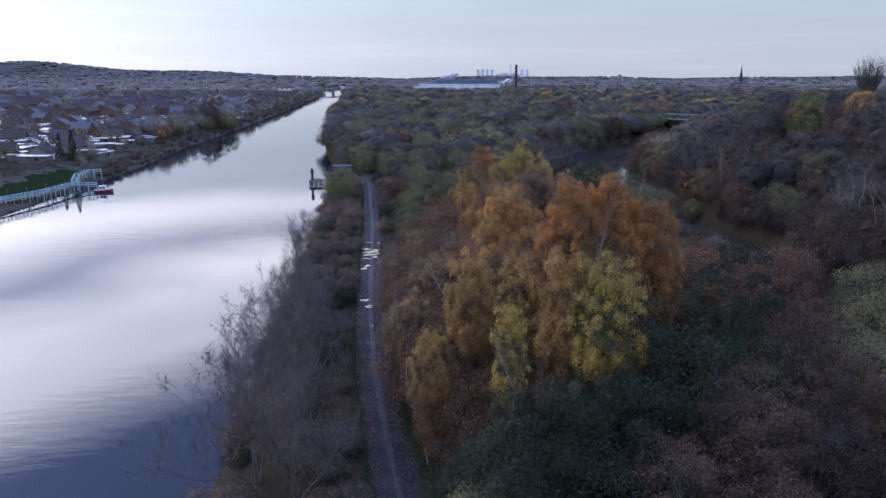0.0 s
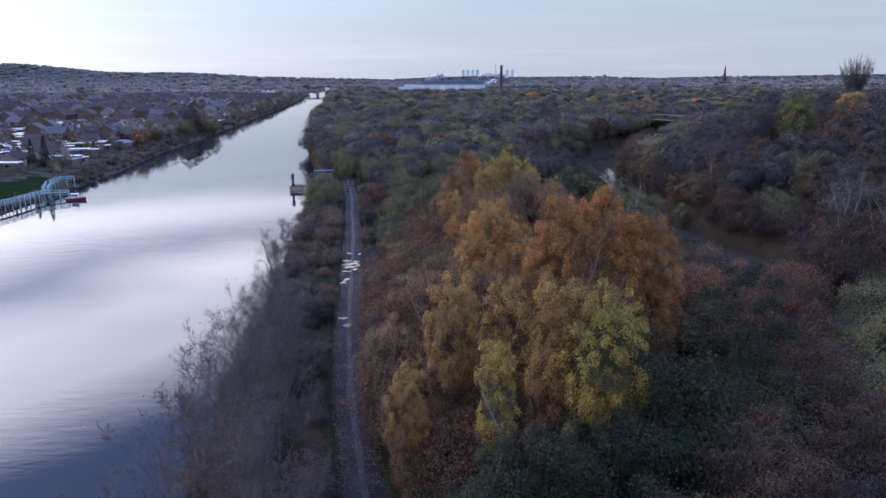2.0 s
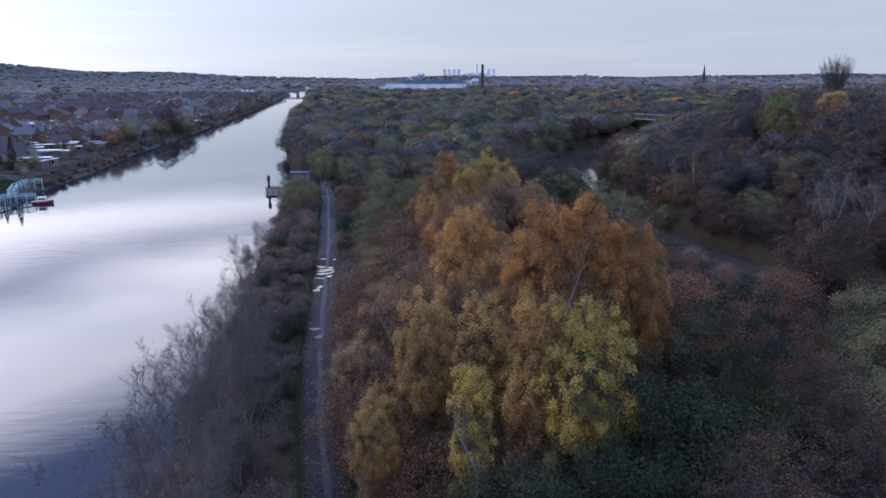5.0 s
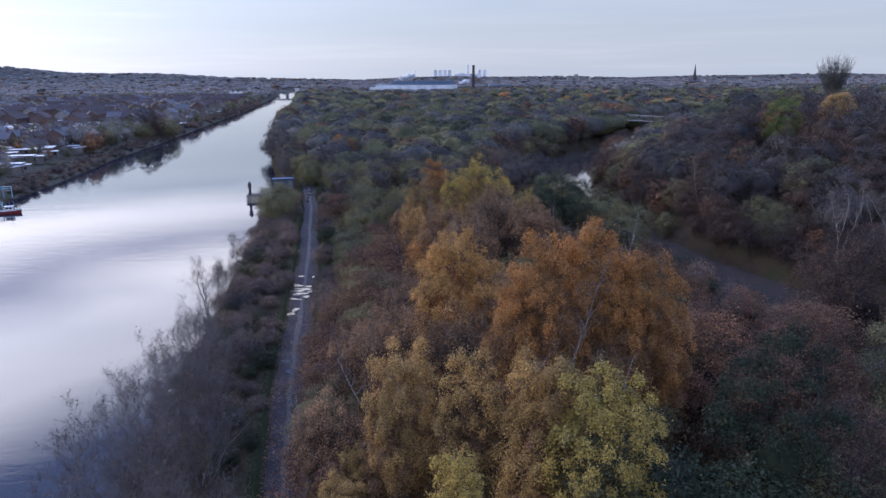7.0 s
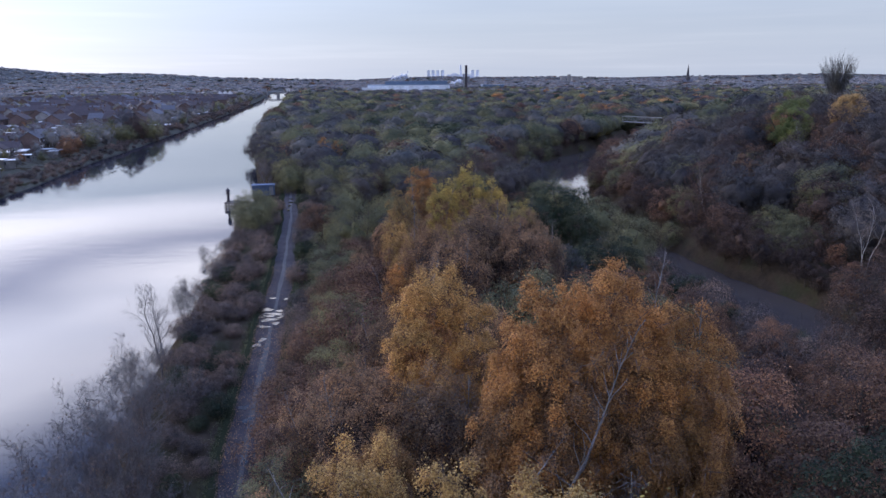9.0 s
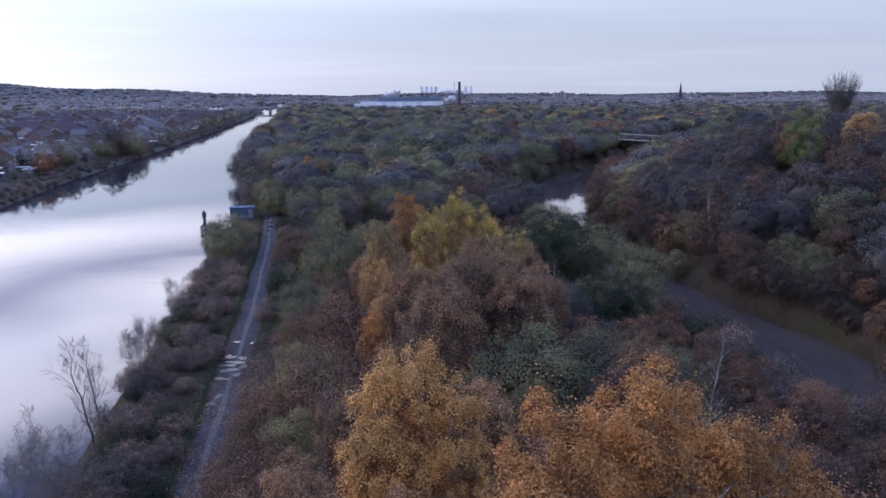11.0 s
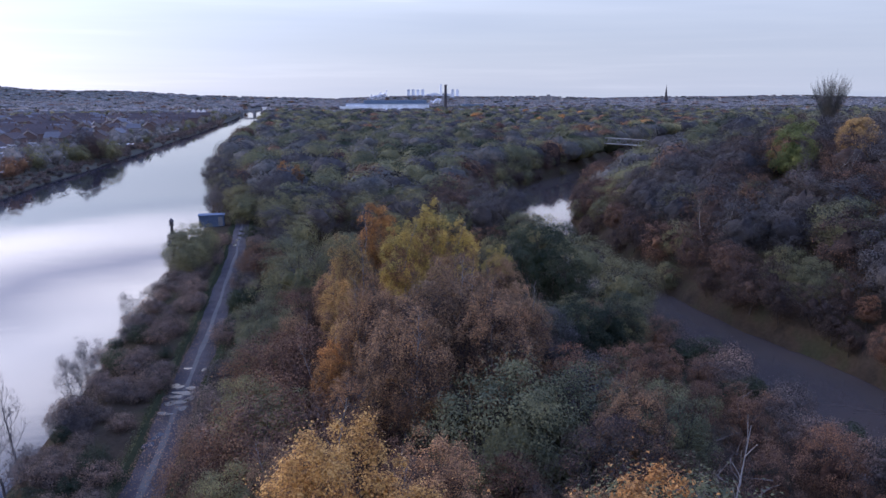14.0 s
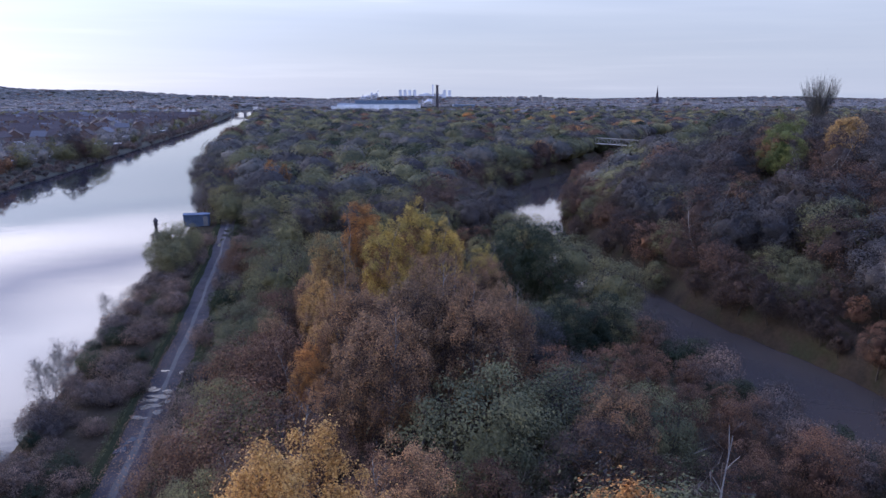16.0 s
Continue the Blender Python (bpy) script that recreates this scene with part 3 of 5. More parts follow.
def wave(y, a, s):
    return a * (np.sin(y / 2.3 + s) + np.sin(y / 5.1 + 2 * s) + 0.6 * np.sin(y / 0.9 + 3 * s))


ys = np.arange(-80, 480, 0.8)
tagged(strip("path", ys, lambda y: path_x(y) - 1.65 + wave(y, 0.06, 1), lambda y: path_x(y) + 1.65 + wave(y, 0.06, 2),
             lambda y, t: 0.05 + 0.05 * (1 - (2 * t - 1) ** 2), M_PATH, cols=5),
       "straight worn tarmac towpath strewn with leaves", "path", kind="structure")
tagged(strip("wheel_track", ys, lambda y: path_x(y) - 0.25 + wave(y, 0.05, 3), lambda y: path_x(y) + 0.25 + wave(y, 0.06, 4), 0.108, M_TRACK),
       "pale bare strip along the path's crown", "path", kind="structure")
for name, off, w in (("verge_left", -2.0, 0.55), ("verge_right", 2.0, 0.5)):
    tagged(strip(name, ys, lambda y: path_x(y) + off - w + wave(y, 0.12, 5 + off), lambda y: path_x(y) + off + w + wave(y, 0.1, 6 + off),
                 lambda y, t: 0.06 + 0.10 * math.sin(math.pi * t), M_GRASS, cols=4), "rough grass verge beside the path", "grass", kind="structure")


def puddle(x, y, a, b, seed):
    rng = np.random.default_rng(seed)
    n = 28
    ph, k1, k2 = rng.uniform(0, 6, 3)
    ang = np.arange(n) * 2 * math.pi / n
    r = 1 + 0.28 * np.sin(2 * ang + ph) + 0.2 * np.sin(3 * ang + k1) + 0.12 * np.sin(5 * ang + k2)
    V = np.stack([a * r * np.cos(ang), b * r * np.sin(ang), np.zeros(n)], 1)
    V = np.concatenate([V, [[0, 0, 0]]])
    F = np.stack([np.arange(n), (np.arange(n) + 1) % n, np.full(n, n)], 1)
    ob = tagged(part("puddle", mesh_np("puddle", V, F), M_PUDDLE), "shallow rain puddle on the path mirroring the sky", "puddle", "puddles on the path")
    ob.location = (x, y, 0.115)


for i, (y, off, a, b) in enumerate([(109.5, -0.9, 0.75, 0.5), (107.8, 0.1, 1.0, 0.45), (107.0, -1.0, 0.8, 0.55), (105.7, -0.4, 0.9, 0.6), (106.5, 0.9, 0.45, 0.5),
                                    (104.4, 0.5, 0.5, 0.4), (103.4, -0.9, 0.7, 0.35), (108.9, 0.6, 0.5, 0.4), (114.1, -0.6, 0.35, 0.3), (113.6, 1.1, 0.25, 0.3),
                                    (99.2, -0.6, 0.4, 0.55), (97.6, -1.15, 0.5, 0.6), (83.0, -0.7, 0.45, 0.5), (80.6, -0.2, 0.55, 0.45), (74.0, 0.1, 0.25, 0.3), (68.5, -0.1, 0.45, 0.28),
                                    (176.5, -0.6, 0.4, 1.2), (181.5, -0.3, 0.4, 0.9), (186.0, 0.0, 0.45, 1.1), (190.5, 0.2, 0.5, 1.0)]):
    puddle(float(path_x(y)) + off, y, a, b, i)

# ---- kinds of tree ----
RNG = np.random.default_rng(11)


def seeded(k):
    return np.random.default_rng(1000 + k)


KINDS = {}


def kind(key, variants, make):
    KINDS[key] = [make, variants, [None] * variants]


def plant(key, x, y, size=1.0, turn=None, v=None, sink=0.0, label=None):
    """Stands a tree of that kind on the ground; the first of each variant is built, the rest are copies."""
    make, n, made = KINDS[key]
    v = int(RNG.integers(0, n)) if v is None else v % n
    turn = float(RNG.uniform(0, 6.28)) if turn is None else turn
    m = place(x, y, land1(x, y) - sink, turn, size)
    if made[v] is None:
        made[v] = make(v)
        made[v].matrix_basis = m
        ob = made[v]
    else:
        ob = copy_thing(made[v], Matrix.LocRotScale(m.translation, m.to_quaternion(), None))
        ob.scale = (size,) * 3
    if label:
        ob["label"] = label
    return ob


def birch(hue, label, h=17.0, n=14000, leaf=0.18, low_hue="mauve", wide=2.6, low_n=0.75, waist=0.42, count=90):
    """A birch: a dome of drooping plumes at the top, thinner and duller ones below, pale stems between."""
    def make(v):
        r = seeded(hash_name(hue + label) + v)
        sk = grow(r, h * 0.95, 0.13, 34, 0.22, wide * 0.85, 0.66, 6, 3, droop=0.30, top=0.34, wob=0.06)
        low = dome(r, count * 2 // 3, wide * 0.98, h * 0.12, h * 0.80, knobs(r, 8), 0.55)
        return tree("birch_tree", r, sk, M_BIRCH, LEAF[hue], label, n, leaf, 0.3, hang=0.6, thin=0.012, quad=False, aspect=0.8, twig_n=1800, twig_mat=LEAF["plum"],
                    loose=0.55, clumps=dome(r, count, wide, h * waist, h * 0.96, knobs(r, 9), 0.38), lower=(low, LEAF[low_hue], int(n * low_n)))
    return make


def hash_name(s):
    return sum(ord(c) * (i + 3) for i, c in enumerate(s)) % 900


def broad(hue, label, h, spread, n, size=0.2, sigma=0.42, bark=None, twig_n=0, twig_mat=None, limbs=22, low=0.22, subs=6, twigs=3, stems=1, name="broadleaf_tree", rise=0.55, top=0.4, r0=0.17, cat="tree", thin=0.016, seed=0, loose=0.5, dense=0.26, count=60):
    def make(v):
        r = seeded(hash_name(hue + label) + 40 + v + seed)
        sk = grow(r, h * 0.93, r0, limbs, low, spread * 0.92, rise, subs, twigs, stems, top=top)
        lob = knobs(r, 10)
        z0, z1 = h * low * 0.5, h * 0.97
        core = crown_core(r, spread, z0, z1, lob, share=dense) if dense else None
        return tree(name, r, sk, bark or M_DARKBARK, LEAF[hue], label, n, size, sigma, cat, thin=thin, quad=False, aspect=0.85, twig_n=twig_n, twig_mat=twig_mat, loose=loose, clumps=dome(r, count, spread, z0, z1, lob), core=core)
    return make


def bare(label, h, spread, limbs=24, stems=1, bark=None, tmat="shrub", twig_n=5000, n=0, hue="brown", low=0.2, rise=0.8, name="bare_tree", r0=0.13, subs=7, twigs=5, cat="tree", top=0.35, thin=0.0, leaf=0.13, tlen=0.6, splay=0.5, tw=0.035):
    def make(v):
        r = seeded(hash_name(label) + 90 + v)
        sk = grow(r, h, r0, limbs, low, spread, rise, subs, twigs, stems, top=top, wob=0.07, splay=splay)
        return tree(name, r, sk, bark or M_BARK, LEAF[hue], label, n, leaf, 0.35, cat, twig_n=twig_n, twig_mat=LEAF[tmat], twig_len=tlen, twig_w=tw, sides=5, thin=thin, quad=False, aspect=0.8, crown_name="foliage")
    return make


kind("gold_near", 2, birch("gold", "tall birch with drooping golden yellow autumn leaves", n=56000, leaf=0.092, wide=2.5, count=130))
kind("gold_slim", 1, birch("gold", "slender birch with golden yellow leaves", n=30000, leaf=0.092, wide=1.8, count=90))
kind("yellow_slim", 1, birch("yellow", "slender birch with pale yellow green leaves", n=26000, leaf=0.092, wide=1.5, low_hue="olive", count=80))
kind("yellow_near", 2, birch("yellow", "birch turning yellow above and green below", n=54000, leaf=0.092, wide=2.45, low_hue="olive", low_n=0.9, count=130))
kind("orange_near", 2, birch("orange", "tall birch with fine burnt orange leaves", 19.0, 115000, 0.084, wide=3.1, waist=0.32, count=190))
kind("birch_gold", 2, birch("gold", "tall birch with drooping golden yellow autumn leaves", n=17000, leaf=0.16, wide=2.9, waist=0.38))
kind("birch_yellow", 2, birch("yellow", "birch turning yellow above and green below", n=18000, leaf=0.15, wide=2.9, low_hue="mauve", waist=0.36))
kind("birch_orange", 2, birch("orange", "tall birch with fine burnt orange leaves", 19.0, 20000, 0.16, wide=3.0, waist=0.4))
kind("birch_rust", 2, birch("mauve", "half bare birch with purplish brown leaves", 16.0, 30000, 0.115, wide=3.5, low_hue="brown", waist=0.3, count=150))
kind("rust", 3, broad("rust", "broadleaf tree with rust brown autumn leaves", 12, 3.9, 20000, 0.14, 0.30, name="oak_tree"))
kind("brown", 3, broad("brown", "nearly bare tree with thin brown leaves", 12, 3.9, 18000, 0.13, 0.32, twig_n=2500, twig_mat=LEAF["plum"], name="hawthorn_tree"))
kind("green", 2, broad("green", "dark evergreen tree with dense leaves", 12, 4.2, 22000, 0.15, 0.30, name="evergreen_tree"))
kind("olive", 2, broad("olive", "rounded willow with dull olive green leaves", 9, 4.7, 22000, 0.14, 0.30, name="willow_tree", stems=2, limbs=14, low=0.12, top=0.6))
kind("lime", 1, broad("lime", "tall poplar with yellowish green leaves", 15, 4.6, 18000, 0.22, 0.32, low=0.15, name="poplar_tree"))
kind("gold_wide", 1, broad("gold", "wide low tree with orange gold leaves", 11.8, 4.6, 14000, 0.22, 0.32, low=0.4, name="maple_tree"))
kind("olive_wide", 2, broad("olive", "rounded willow bush with dull olive green leaves", 6.5, 4.8, 20000, 0.14, 0.30, name="willow_tree", stems=3, limbs=9, low=0.08, top=0.7, r0=0.1))
kind("green_tall", 1, broad("green", "tall dark evergreen above the other trees", 16, 3.1, 26000, 0.12, 0.28, name="evergreen_tree", limbs=26, low=0.25, top=0.5, count=80))
kind("green_wide", 2, broad("green", "spreading dark evergreen with dense leaves", 9.5, 4.6, 26000, 0.125, 0.30, name="evergreen_tree", limbs=18, low=0.1, top=0.6))
kind("rust_wide", 2, broad("rust", "spreading bush with rusty brown and olive leaves", 7.0, 4.3, 20000, 0.135, 0.30, name="hazel_bush", stems=3, limbs=8, low=0.1, top=0.6, r0=0.1))
kind("rust_low", 2, broad("rust", "small tree with rust brown autumn leaves", 12, 4.4, 6000, 0.26, 0.5, name="oak_tree", limbs=14, subs=4, twigs=2, thin=0.05, count=44))
kind("brown_low", 2, broad("brown", "small hawthorn with thin brown leaves", 12, 4.6, 6000, 0.25, 0.45, twig_n=900, twig_mat=LEAF["plum"], name="hawthorn_tree", limbs=14, subs=4, twigs=2, thin=0.05, count=44))
kind("olive_low", 2, broad("olive", "small willow bush with dull olive leaves", 10, 5.0, 6000, 0.26, 0.5, name="willow_tree", stems=2, limbs=9, subs=4, twigs=2, thin=0.05, low=0.12, count=44))
kind("olive_mid", 3, broad("olive", "rounded willow with dull olive green leaves", 9, 5.6, 9000, 0.24, 0.36, stems=2, limbs=10, low=0.1, top=0.6, thin=0.05, subs=5, twigs=2, seed=3, name="willow_tree", loose=0.4, dense=0.45))
kind("green_mid", 2, broad("green", "dark green tree in dense leaf", 10, 4.0, 7000, 0.24, 0.36, limbs=16, thin=0.05, subs=5, twigs=2, seed=3, name="evergreen_tree", loose=0.4, dense=0.45))
kind("rust_mid", 2, broad("rust", "autumn tree with rusty leaves", 10, 4.2, 7000, 0.24, 0.36, limbs=16, thin=0.05, subs=5, twigs=2, seed=3, name="oak_tree", loose=0.4, dense=0.45))
kind("brown_mid", 3, broad("brown", "thin brown tree losing its leaves", 10.5, 5.0, 9000, 0.22, 0.36, limbs=16, thin=0.045, twig_n=900, twig_mat=LEAF["plum"], subs=5, twigs=2, seed=3, name="hawthorn_tree", loose=0.4, dense=0.45))
kind("shrub_bare", 3, bare("bare grey shrub with many fine stems", 8.5, 3.6, 9, 6, n=500, hue="rust", twig_n=2600, subs=9, twigs=7, r0=0.065, low=0.2, name="bare_shrub", cat="shrub", tw=0.022, bark=M_TWIGBARK))
kind("bare_tree", 2, bare("slender bare tree on the canal bank", 11, 3.0, 20, 1, twig_n=900, r0=0.13, tw=0.02, bark=M_TWIGBARK))
kind("white_birch", 2, bare("bare birch with several pale white stems", 15, 2.6, 15, 3, M_WHITEBARK, "wtwig", 2600, r0=0.075, low=0.35, rise=1.05, name="bare_birch", splay=0.3, tlen=0.8, tw=0.02, thin=0.012))
kind("pale_sapling", 2, bare("slender leafless sapling with pale stems", 7.0, 1.3, 10, 3, M_BIRCH, "wtwig", 500, r0=0.04, low=0.3, rise=1.1, name="bare_sapling", splay=0.2, tlen=0.5, tw=0.02))
kind("plum_bare", 2, broad("plum", "nearly leafless tree with purplish brown twigs", 12, 4.4, 16000, 0.13, 0.34, twig_n=2500, twig_mat=LEAF["twig"], name="ash_tree"))
kind("plum_mid", 3, broad("plum", "leafless tree with purplish brown twigs", 11.0, 5.2, 10000, 0.22, 0.36, limbs=14, thin=0.05, twig_n=500, twig_mat=LEAF["twig"], subs=4, twigs=2, name="ash_tree", loose=0.4, dense=0.45))
kind("scrub", 3, broad("bramble", "low brown scrub and bramble on the bank", 2.2, 2.1, 3600, 0.13, 0.28, stems=4, limbs=6, low=0.1, subs=4, twigs=2, name="scrub_bush", r0=0.035, cat="bush", twig_n=700, twig_mat=LEAF["plum"], count=30))
kind("hedge", 2, broad("green", "low green bush at the path's edge", 2.6, 1.8, 3600, 0.13, 0.3, stems=3, limbs=6, low=0.1, subs=4, twigs=2, name="bush", r0=0.04, cat="bush", count=30))
kind("small_bare", 2, bare("small leafless shrub leaning over the water", 4.2, 2.2, 7, 5, n=150, twig_n=1500, r0=0.04, low=0.15, name="bare_shrub", cat="shrub", tw=0.02, bark=M_TWIGBARK))


def fan_tree(v):
    """A bare tree whose straight twigs fan upwards into a round head."""
    r = seeded(777)
    segs = [(0, 0, k * 1.5 - 0.4, 0, 0, k * 1.5 + 1.1, 0.30 - 0.03 * k, 0.27 - 0.03 * k) for k in range(5)]
    for i in range(300):
        polar, az = 0.50 * math.sqrt(r.uniform()), r.uniform(0, 6.28)
        d = np.array([math.sin(polar) * math.cos(az), math.sin(polar) * math.sin(az), math.cos(polar)])
        p = np.array([0, 0, r.uniform(3.5, 7.0)])
        full = (16.5 - 3.4 * (polar / 0.50) ** 2) * r.uniform(0.9, 1.0)
        pts = [p + (d * t + np.array([0, 0, 0.10 * t * t * polar])) * full * 0.98 + r.normal(size=3) * 0.22 * t for t in (0, 0.3, 0.55, 0.8, 1.0)]
        for k in range(4):
            segs.append((*pts[k], *pts[k + 1], 0.046 - 0.010 * k, 0.036 - 0.010 * k))
        for k in range(9):
            t = r.uniform(1.2, 4.0)
            a = pts[int(t)] if t < 4 else pts[3]
            a = a + (pts[min(4, int(t) + 1)] - a) * (t % 1)
            q = a + (d + unit(r, 1)[0] * 0.33 + np.array([0, 0, 0.15])) * r.uniform(1.0, 2.0)
            segs.append((*a, *q, 0.02, 0.01))
    segs = np.array(segs)
    ob = thing("ash_tree", "rounded leafless tree standing above the wood", "tree")
    trunk = segs[:, 6] > 0.05
    for nm, sel, mat in (("trunk", trunk, M_DARKBARK), ("branchwork", ~trunk, LEAF["twig"])):
        part(nm, mesh_np(nm, *tube(segs[sel], 4 if nm == "trunk" else 3)), mat, ob)
    return ob


kind("fan_tree", 1, fan_tree)

TAKEN = []


def free(x, y, gap):
    return all((x - a) ** 2 + (y - b) ** 2 > (0.5 * (gap + g)) ** 2 for a, b, g in TAKEN)


def put(key, x, y, size=1.0, gap=4.0, **kw):
    TAKEN.append((x, y, gap))
    return plant(key, x, y, size, **kw)


# ---- the tall trees of the wood ----
for key, x, y, top in [
    ("yellow_near", 10.4, 42.4, 17.3), ("gold_near", 8.4, 45.0, 16.9), ("gold_near", 2.1, 49.6, 15.2), ("gold_slim", 5.3, 47.0, 16.4),
    ("gold_near", -1.0, 45.2, 10.5), ("gold_near", -0.6, 50.5, 9.0), ("yellow_slim", 4.2, 41.2, 14.4), 
    ("orange_near", 10.2, 55.0, 19.8), ("orange_near", 13.8, 56.4, 20.2), ("orange_near", 16.9, 56.5, 18.0), ("orange_near", 16.0, 60.0, 16.0), ("birch_rust", 12.0, 61.5, 14.5), 
    ("gold_near", 5.4, 65.3, 18.0), ("gold_slim", 7.9, 64.5, 16.6), ("birch_rust", 5.4, 60.0, 13.5), ("birch_rust", 2.0, 60.0, 13.5), ("birch_rust", -1.0, 63.0, 11.0), ("birch_rust", -2.2, 53.0, 11.0), ("orange_near", 2.6, 55.5, 12.5),
    ("birch_rust", 9.0, 88.0, 14.8), ("birch_rust", 11.8, 94.5, 15.8), ("birch_rust", 15.5, 91.5, 14.6), ("birch_rust", 13.5, 101.0, 14.6), ("birch_rust", 7.0, 97.0, 14.0), ("birch_rust", 18.5, 97.0, 13.0),
    ("birch_yellow", 13.0, 120.0, 16.8), ("birch_yellow", 16.2, 118.0, 15.0), ("birch_yellow", 10.0, 117.0, 15.0), ("birch_orange", 7.5, 130.0, 15.2), ("birch_gold", 4.4, 113.5, 14.2), ("birch_gold", 3.8, 106.5, 11.5), ("birch_gold", 4.5, 100.0, 9.5),
    ("birch_yellow", 20.5, 117.5, 12.0), ("birch_orange", 3.5, 95.0, 9.5), ("birch_rust", 2.5, 77.0, 10.5), ("birch_rust", 0.0, 70.0, 10.0), ("birch_rust", -0.5, 107.0, 8.5), ("birch_rust", 10.0, 74.0, 12.0),
    ("green_tall", 20.0, 46.5, 16.4), ("green_wide", 14.8, 42.6, 12.4), ("green_wide", 9.6, 36.5, 9.6), ("green_wide", 5.6, 37.0, 9.6), ("brown", 17.6, 38.5, 10.4), ("green_wide", 4.2, 34.0, 7.6), ("brown", 12.0, 33.5, 8.6), ("green", 12.6, 47.5, 11.5),
    ("olive", 2.9, 33.0, 6.2), ("green", 1.4, 37.5, 6.5),
    ("green", 28.2, 132.0, 12.3), ("green", 26.0, 137.0, 10.5), ("green", 31.0, 127.0, 9.2), ("green", 24.5, 128.0, 10.0), ("green", 31.5, 110.3, 8.2), ("green", 27.0, 108.5, 8.4), ("olive", 33.0, 113.5, 7.0), ("rust", 27.3, 96.6, 8.2), ("rust", 31.0, 98.5, 7.0), ("rust", 32.4, 93.0, 6.0), ("olive", 28.2, 89.0, 7.2), ("olive", 15.3, 84.8, 11.0), ("olive", 20.5, 87.0, 9.5), ("brown", 20.0, 78.0, 10.5),
    ("rust", 23.8, 55.5, 12.5), ("rust", 21.5, 60.0, 13.0), ("olive", 21.0, 68.0, 12.0), ("brown", 24.5, 64.0, 11.5), ("brown", 25.4, 46.0, 11.2), ("brown", 17.6, 36.3, 10.2), ("brown", 24.8, 40.4, 10.2), ("olive", 22.3, 46.8, 9.2), ("brown", 21.0, 34.5, 9.4), ("rust", 28.5, 40.0, 9.5), ("brown", 12.4, 31.4, 8.8), ("brown", 16.0, 29.0, 9.0), ("brown", 21.0, 28.0, 8.6), ("rust", 28.5, 52.0, 10.0),
    ("olive", -2.8, 131.0, 10.4), ("olive", 3.0, 137.0, 9.4), ("olive_wide", -23.6, 162.5, 5.6), ("olive_wide", -24.4, 168.0, 5.6), ("olive_wide", -23.0, 156.0, 5.0), ("olive_mid", -21.8, 201.0, 6.5), ("olive_mid", -23.6, 208.0, 7.5),
    ("birch_orange", -17.0, 232.0, 11.4), ("birch_orange", -13.0, 229.0, 10.6),
    ("rust_wide", -0.4, 52.5, 8.2), ("rust_wide", -2.8, 68.5, 6.8), ("rust_wide", -2.6, 73.5, 7.0), ("olive", -2.6, 63.0, 7.0), ("rust_wide", -2.6, 104.0, 6.6), ("olive", -2.6, 96.5, 6.2), ("rust_wide", -3.9, 87.5, 5.6), ("rust_wide", -4.4, 80.0, 5.4), ("olive", -4.6, 111.0, 5.6), ("olive", -5.6, 119.0, 5.8), ("rust_wide", -10.0, 150.0, 6.0), ("rust_wide", 2.2, 45.5, 6.5), ("rust_wide", 0.5, 88.0, 8.5), ("rust_wide", 0.5, 101.0, 8.0),
]:
    heights = {"gold_near": 16.8, "yellow_near": 16.8, "gold_slim": 16.8, "yellow_slim": 16.8, "orange_near": 18.3, "rust_wide": 6.8, "green_wide": 9.2, "green_tall": 15.2, "olive_wide": 6.3, "olive_mid": 8.8, "birch_gold": 16.4, "birch_yellow": 16.4, "birch_orange": 18.3, "birch_rust": 15.4, "olive": 8.8}
    size = (top - land1(x, y)) / heights.get(key, 11.6)
    put(key, x, y, size, 11.0 if (key, x) == ("olive", -2.8) or (key, x) == ("olive", 3.0) else 4.5)

# ---- the canal bank ----
for key, x, y, size in [
    ("shrub_bare", -15.0, 57.0, 1.1), ("shrub_bare", -13.8, 50.0, 1.1), ("shrub_bare", -15.8, 65.0, 1.0), ("shrub_bare", -12.8, 43.0, 1.1), ("shrub_bare", -11.5, 46.0, 0.95), ("shrub_bare", -9.5, 41.0, 0.9), ("shrub_bare", -13.5, 68.0, 0.8), ("shrub_bare", -15.9, 73.0, 0.95), ("shrub_bare", -12.0, 61.0, 0.8), ("shrub_bare", -10.5, 52.0, 0.75),
    ("pale_sapling", 7.4, 33.6, 1.0), ("pale_sapling", 8.6, 32.8, 0.9), ("shrub_bare", -16.8, 80.0, 0.85), ("bare_tree", -20.0, 95.0, 0.75), ("bare_tree", -18.8, 90.5, 0.85), ("small_bare", -24.5, 121.0, 1.0), ("small_bare", -24.0, 117.0, 0.9), ("small_bare", -28.5, 146.0, 1.0), ("small_bare", -22.8, 112.5, 1.1),
    ("shrub_bare", -30.0, 210.0, 0.8), ("shrub_bare", -31.5, 219.0, 0.9), ("plum_mid", -32.4, 238.0, 1.0), ("plum_mid", -37.0, 250.0, 1.0), ("plum_mid", -39.5, 262.0, 0.9), ("plum_mid", -29.5, 222.0, 0.75), ("olive_mid", -31.0, 230.0, 0.9), ("rust_mid", -30.0, 236.0, 0.75), ("olive_mid", -35.0, 256.0, 1.0), ("plum_mid", -45.5, 284.0, 0.9), ("plum_mid", -40.5, 275.0, 0.9), ("plum_mid", -48.0, 294.0, 0.9), ("olive_mid", -43.0, 288.0, 0.9),
]:
    put(key, x, y, size, 2.5)


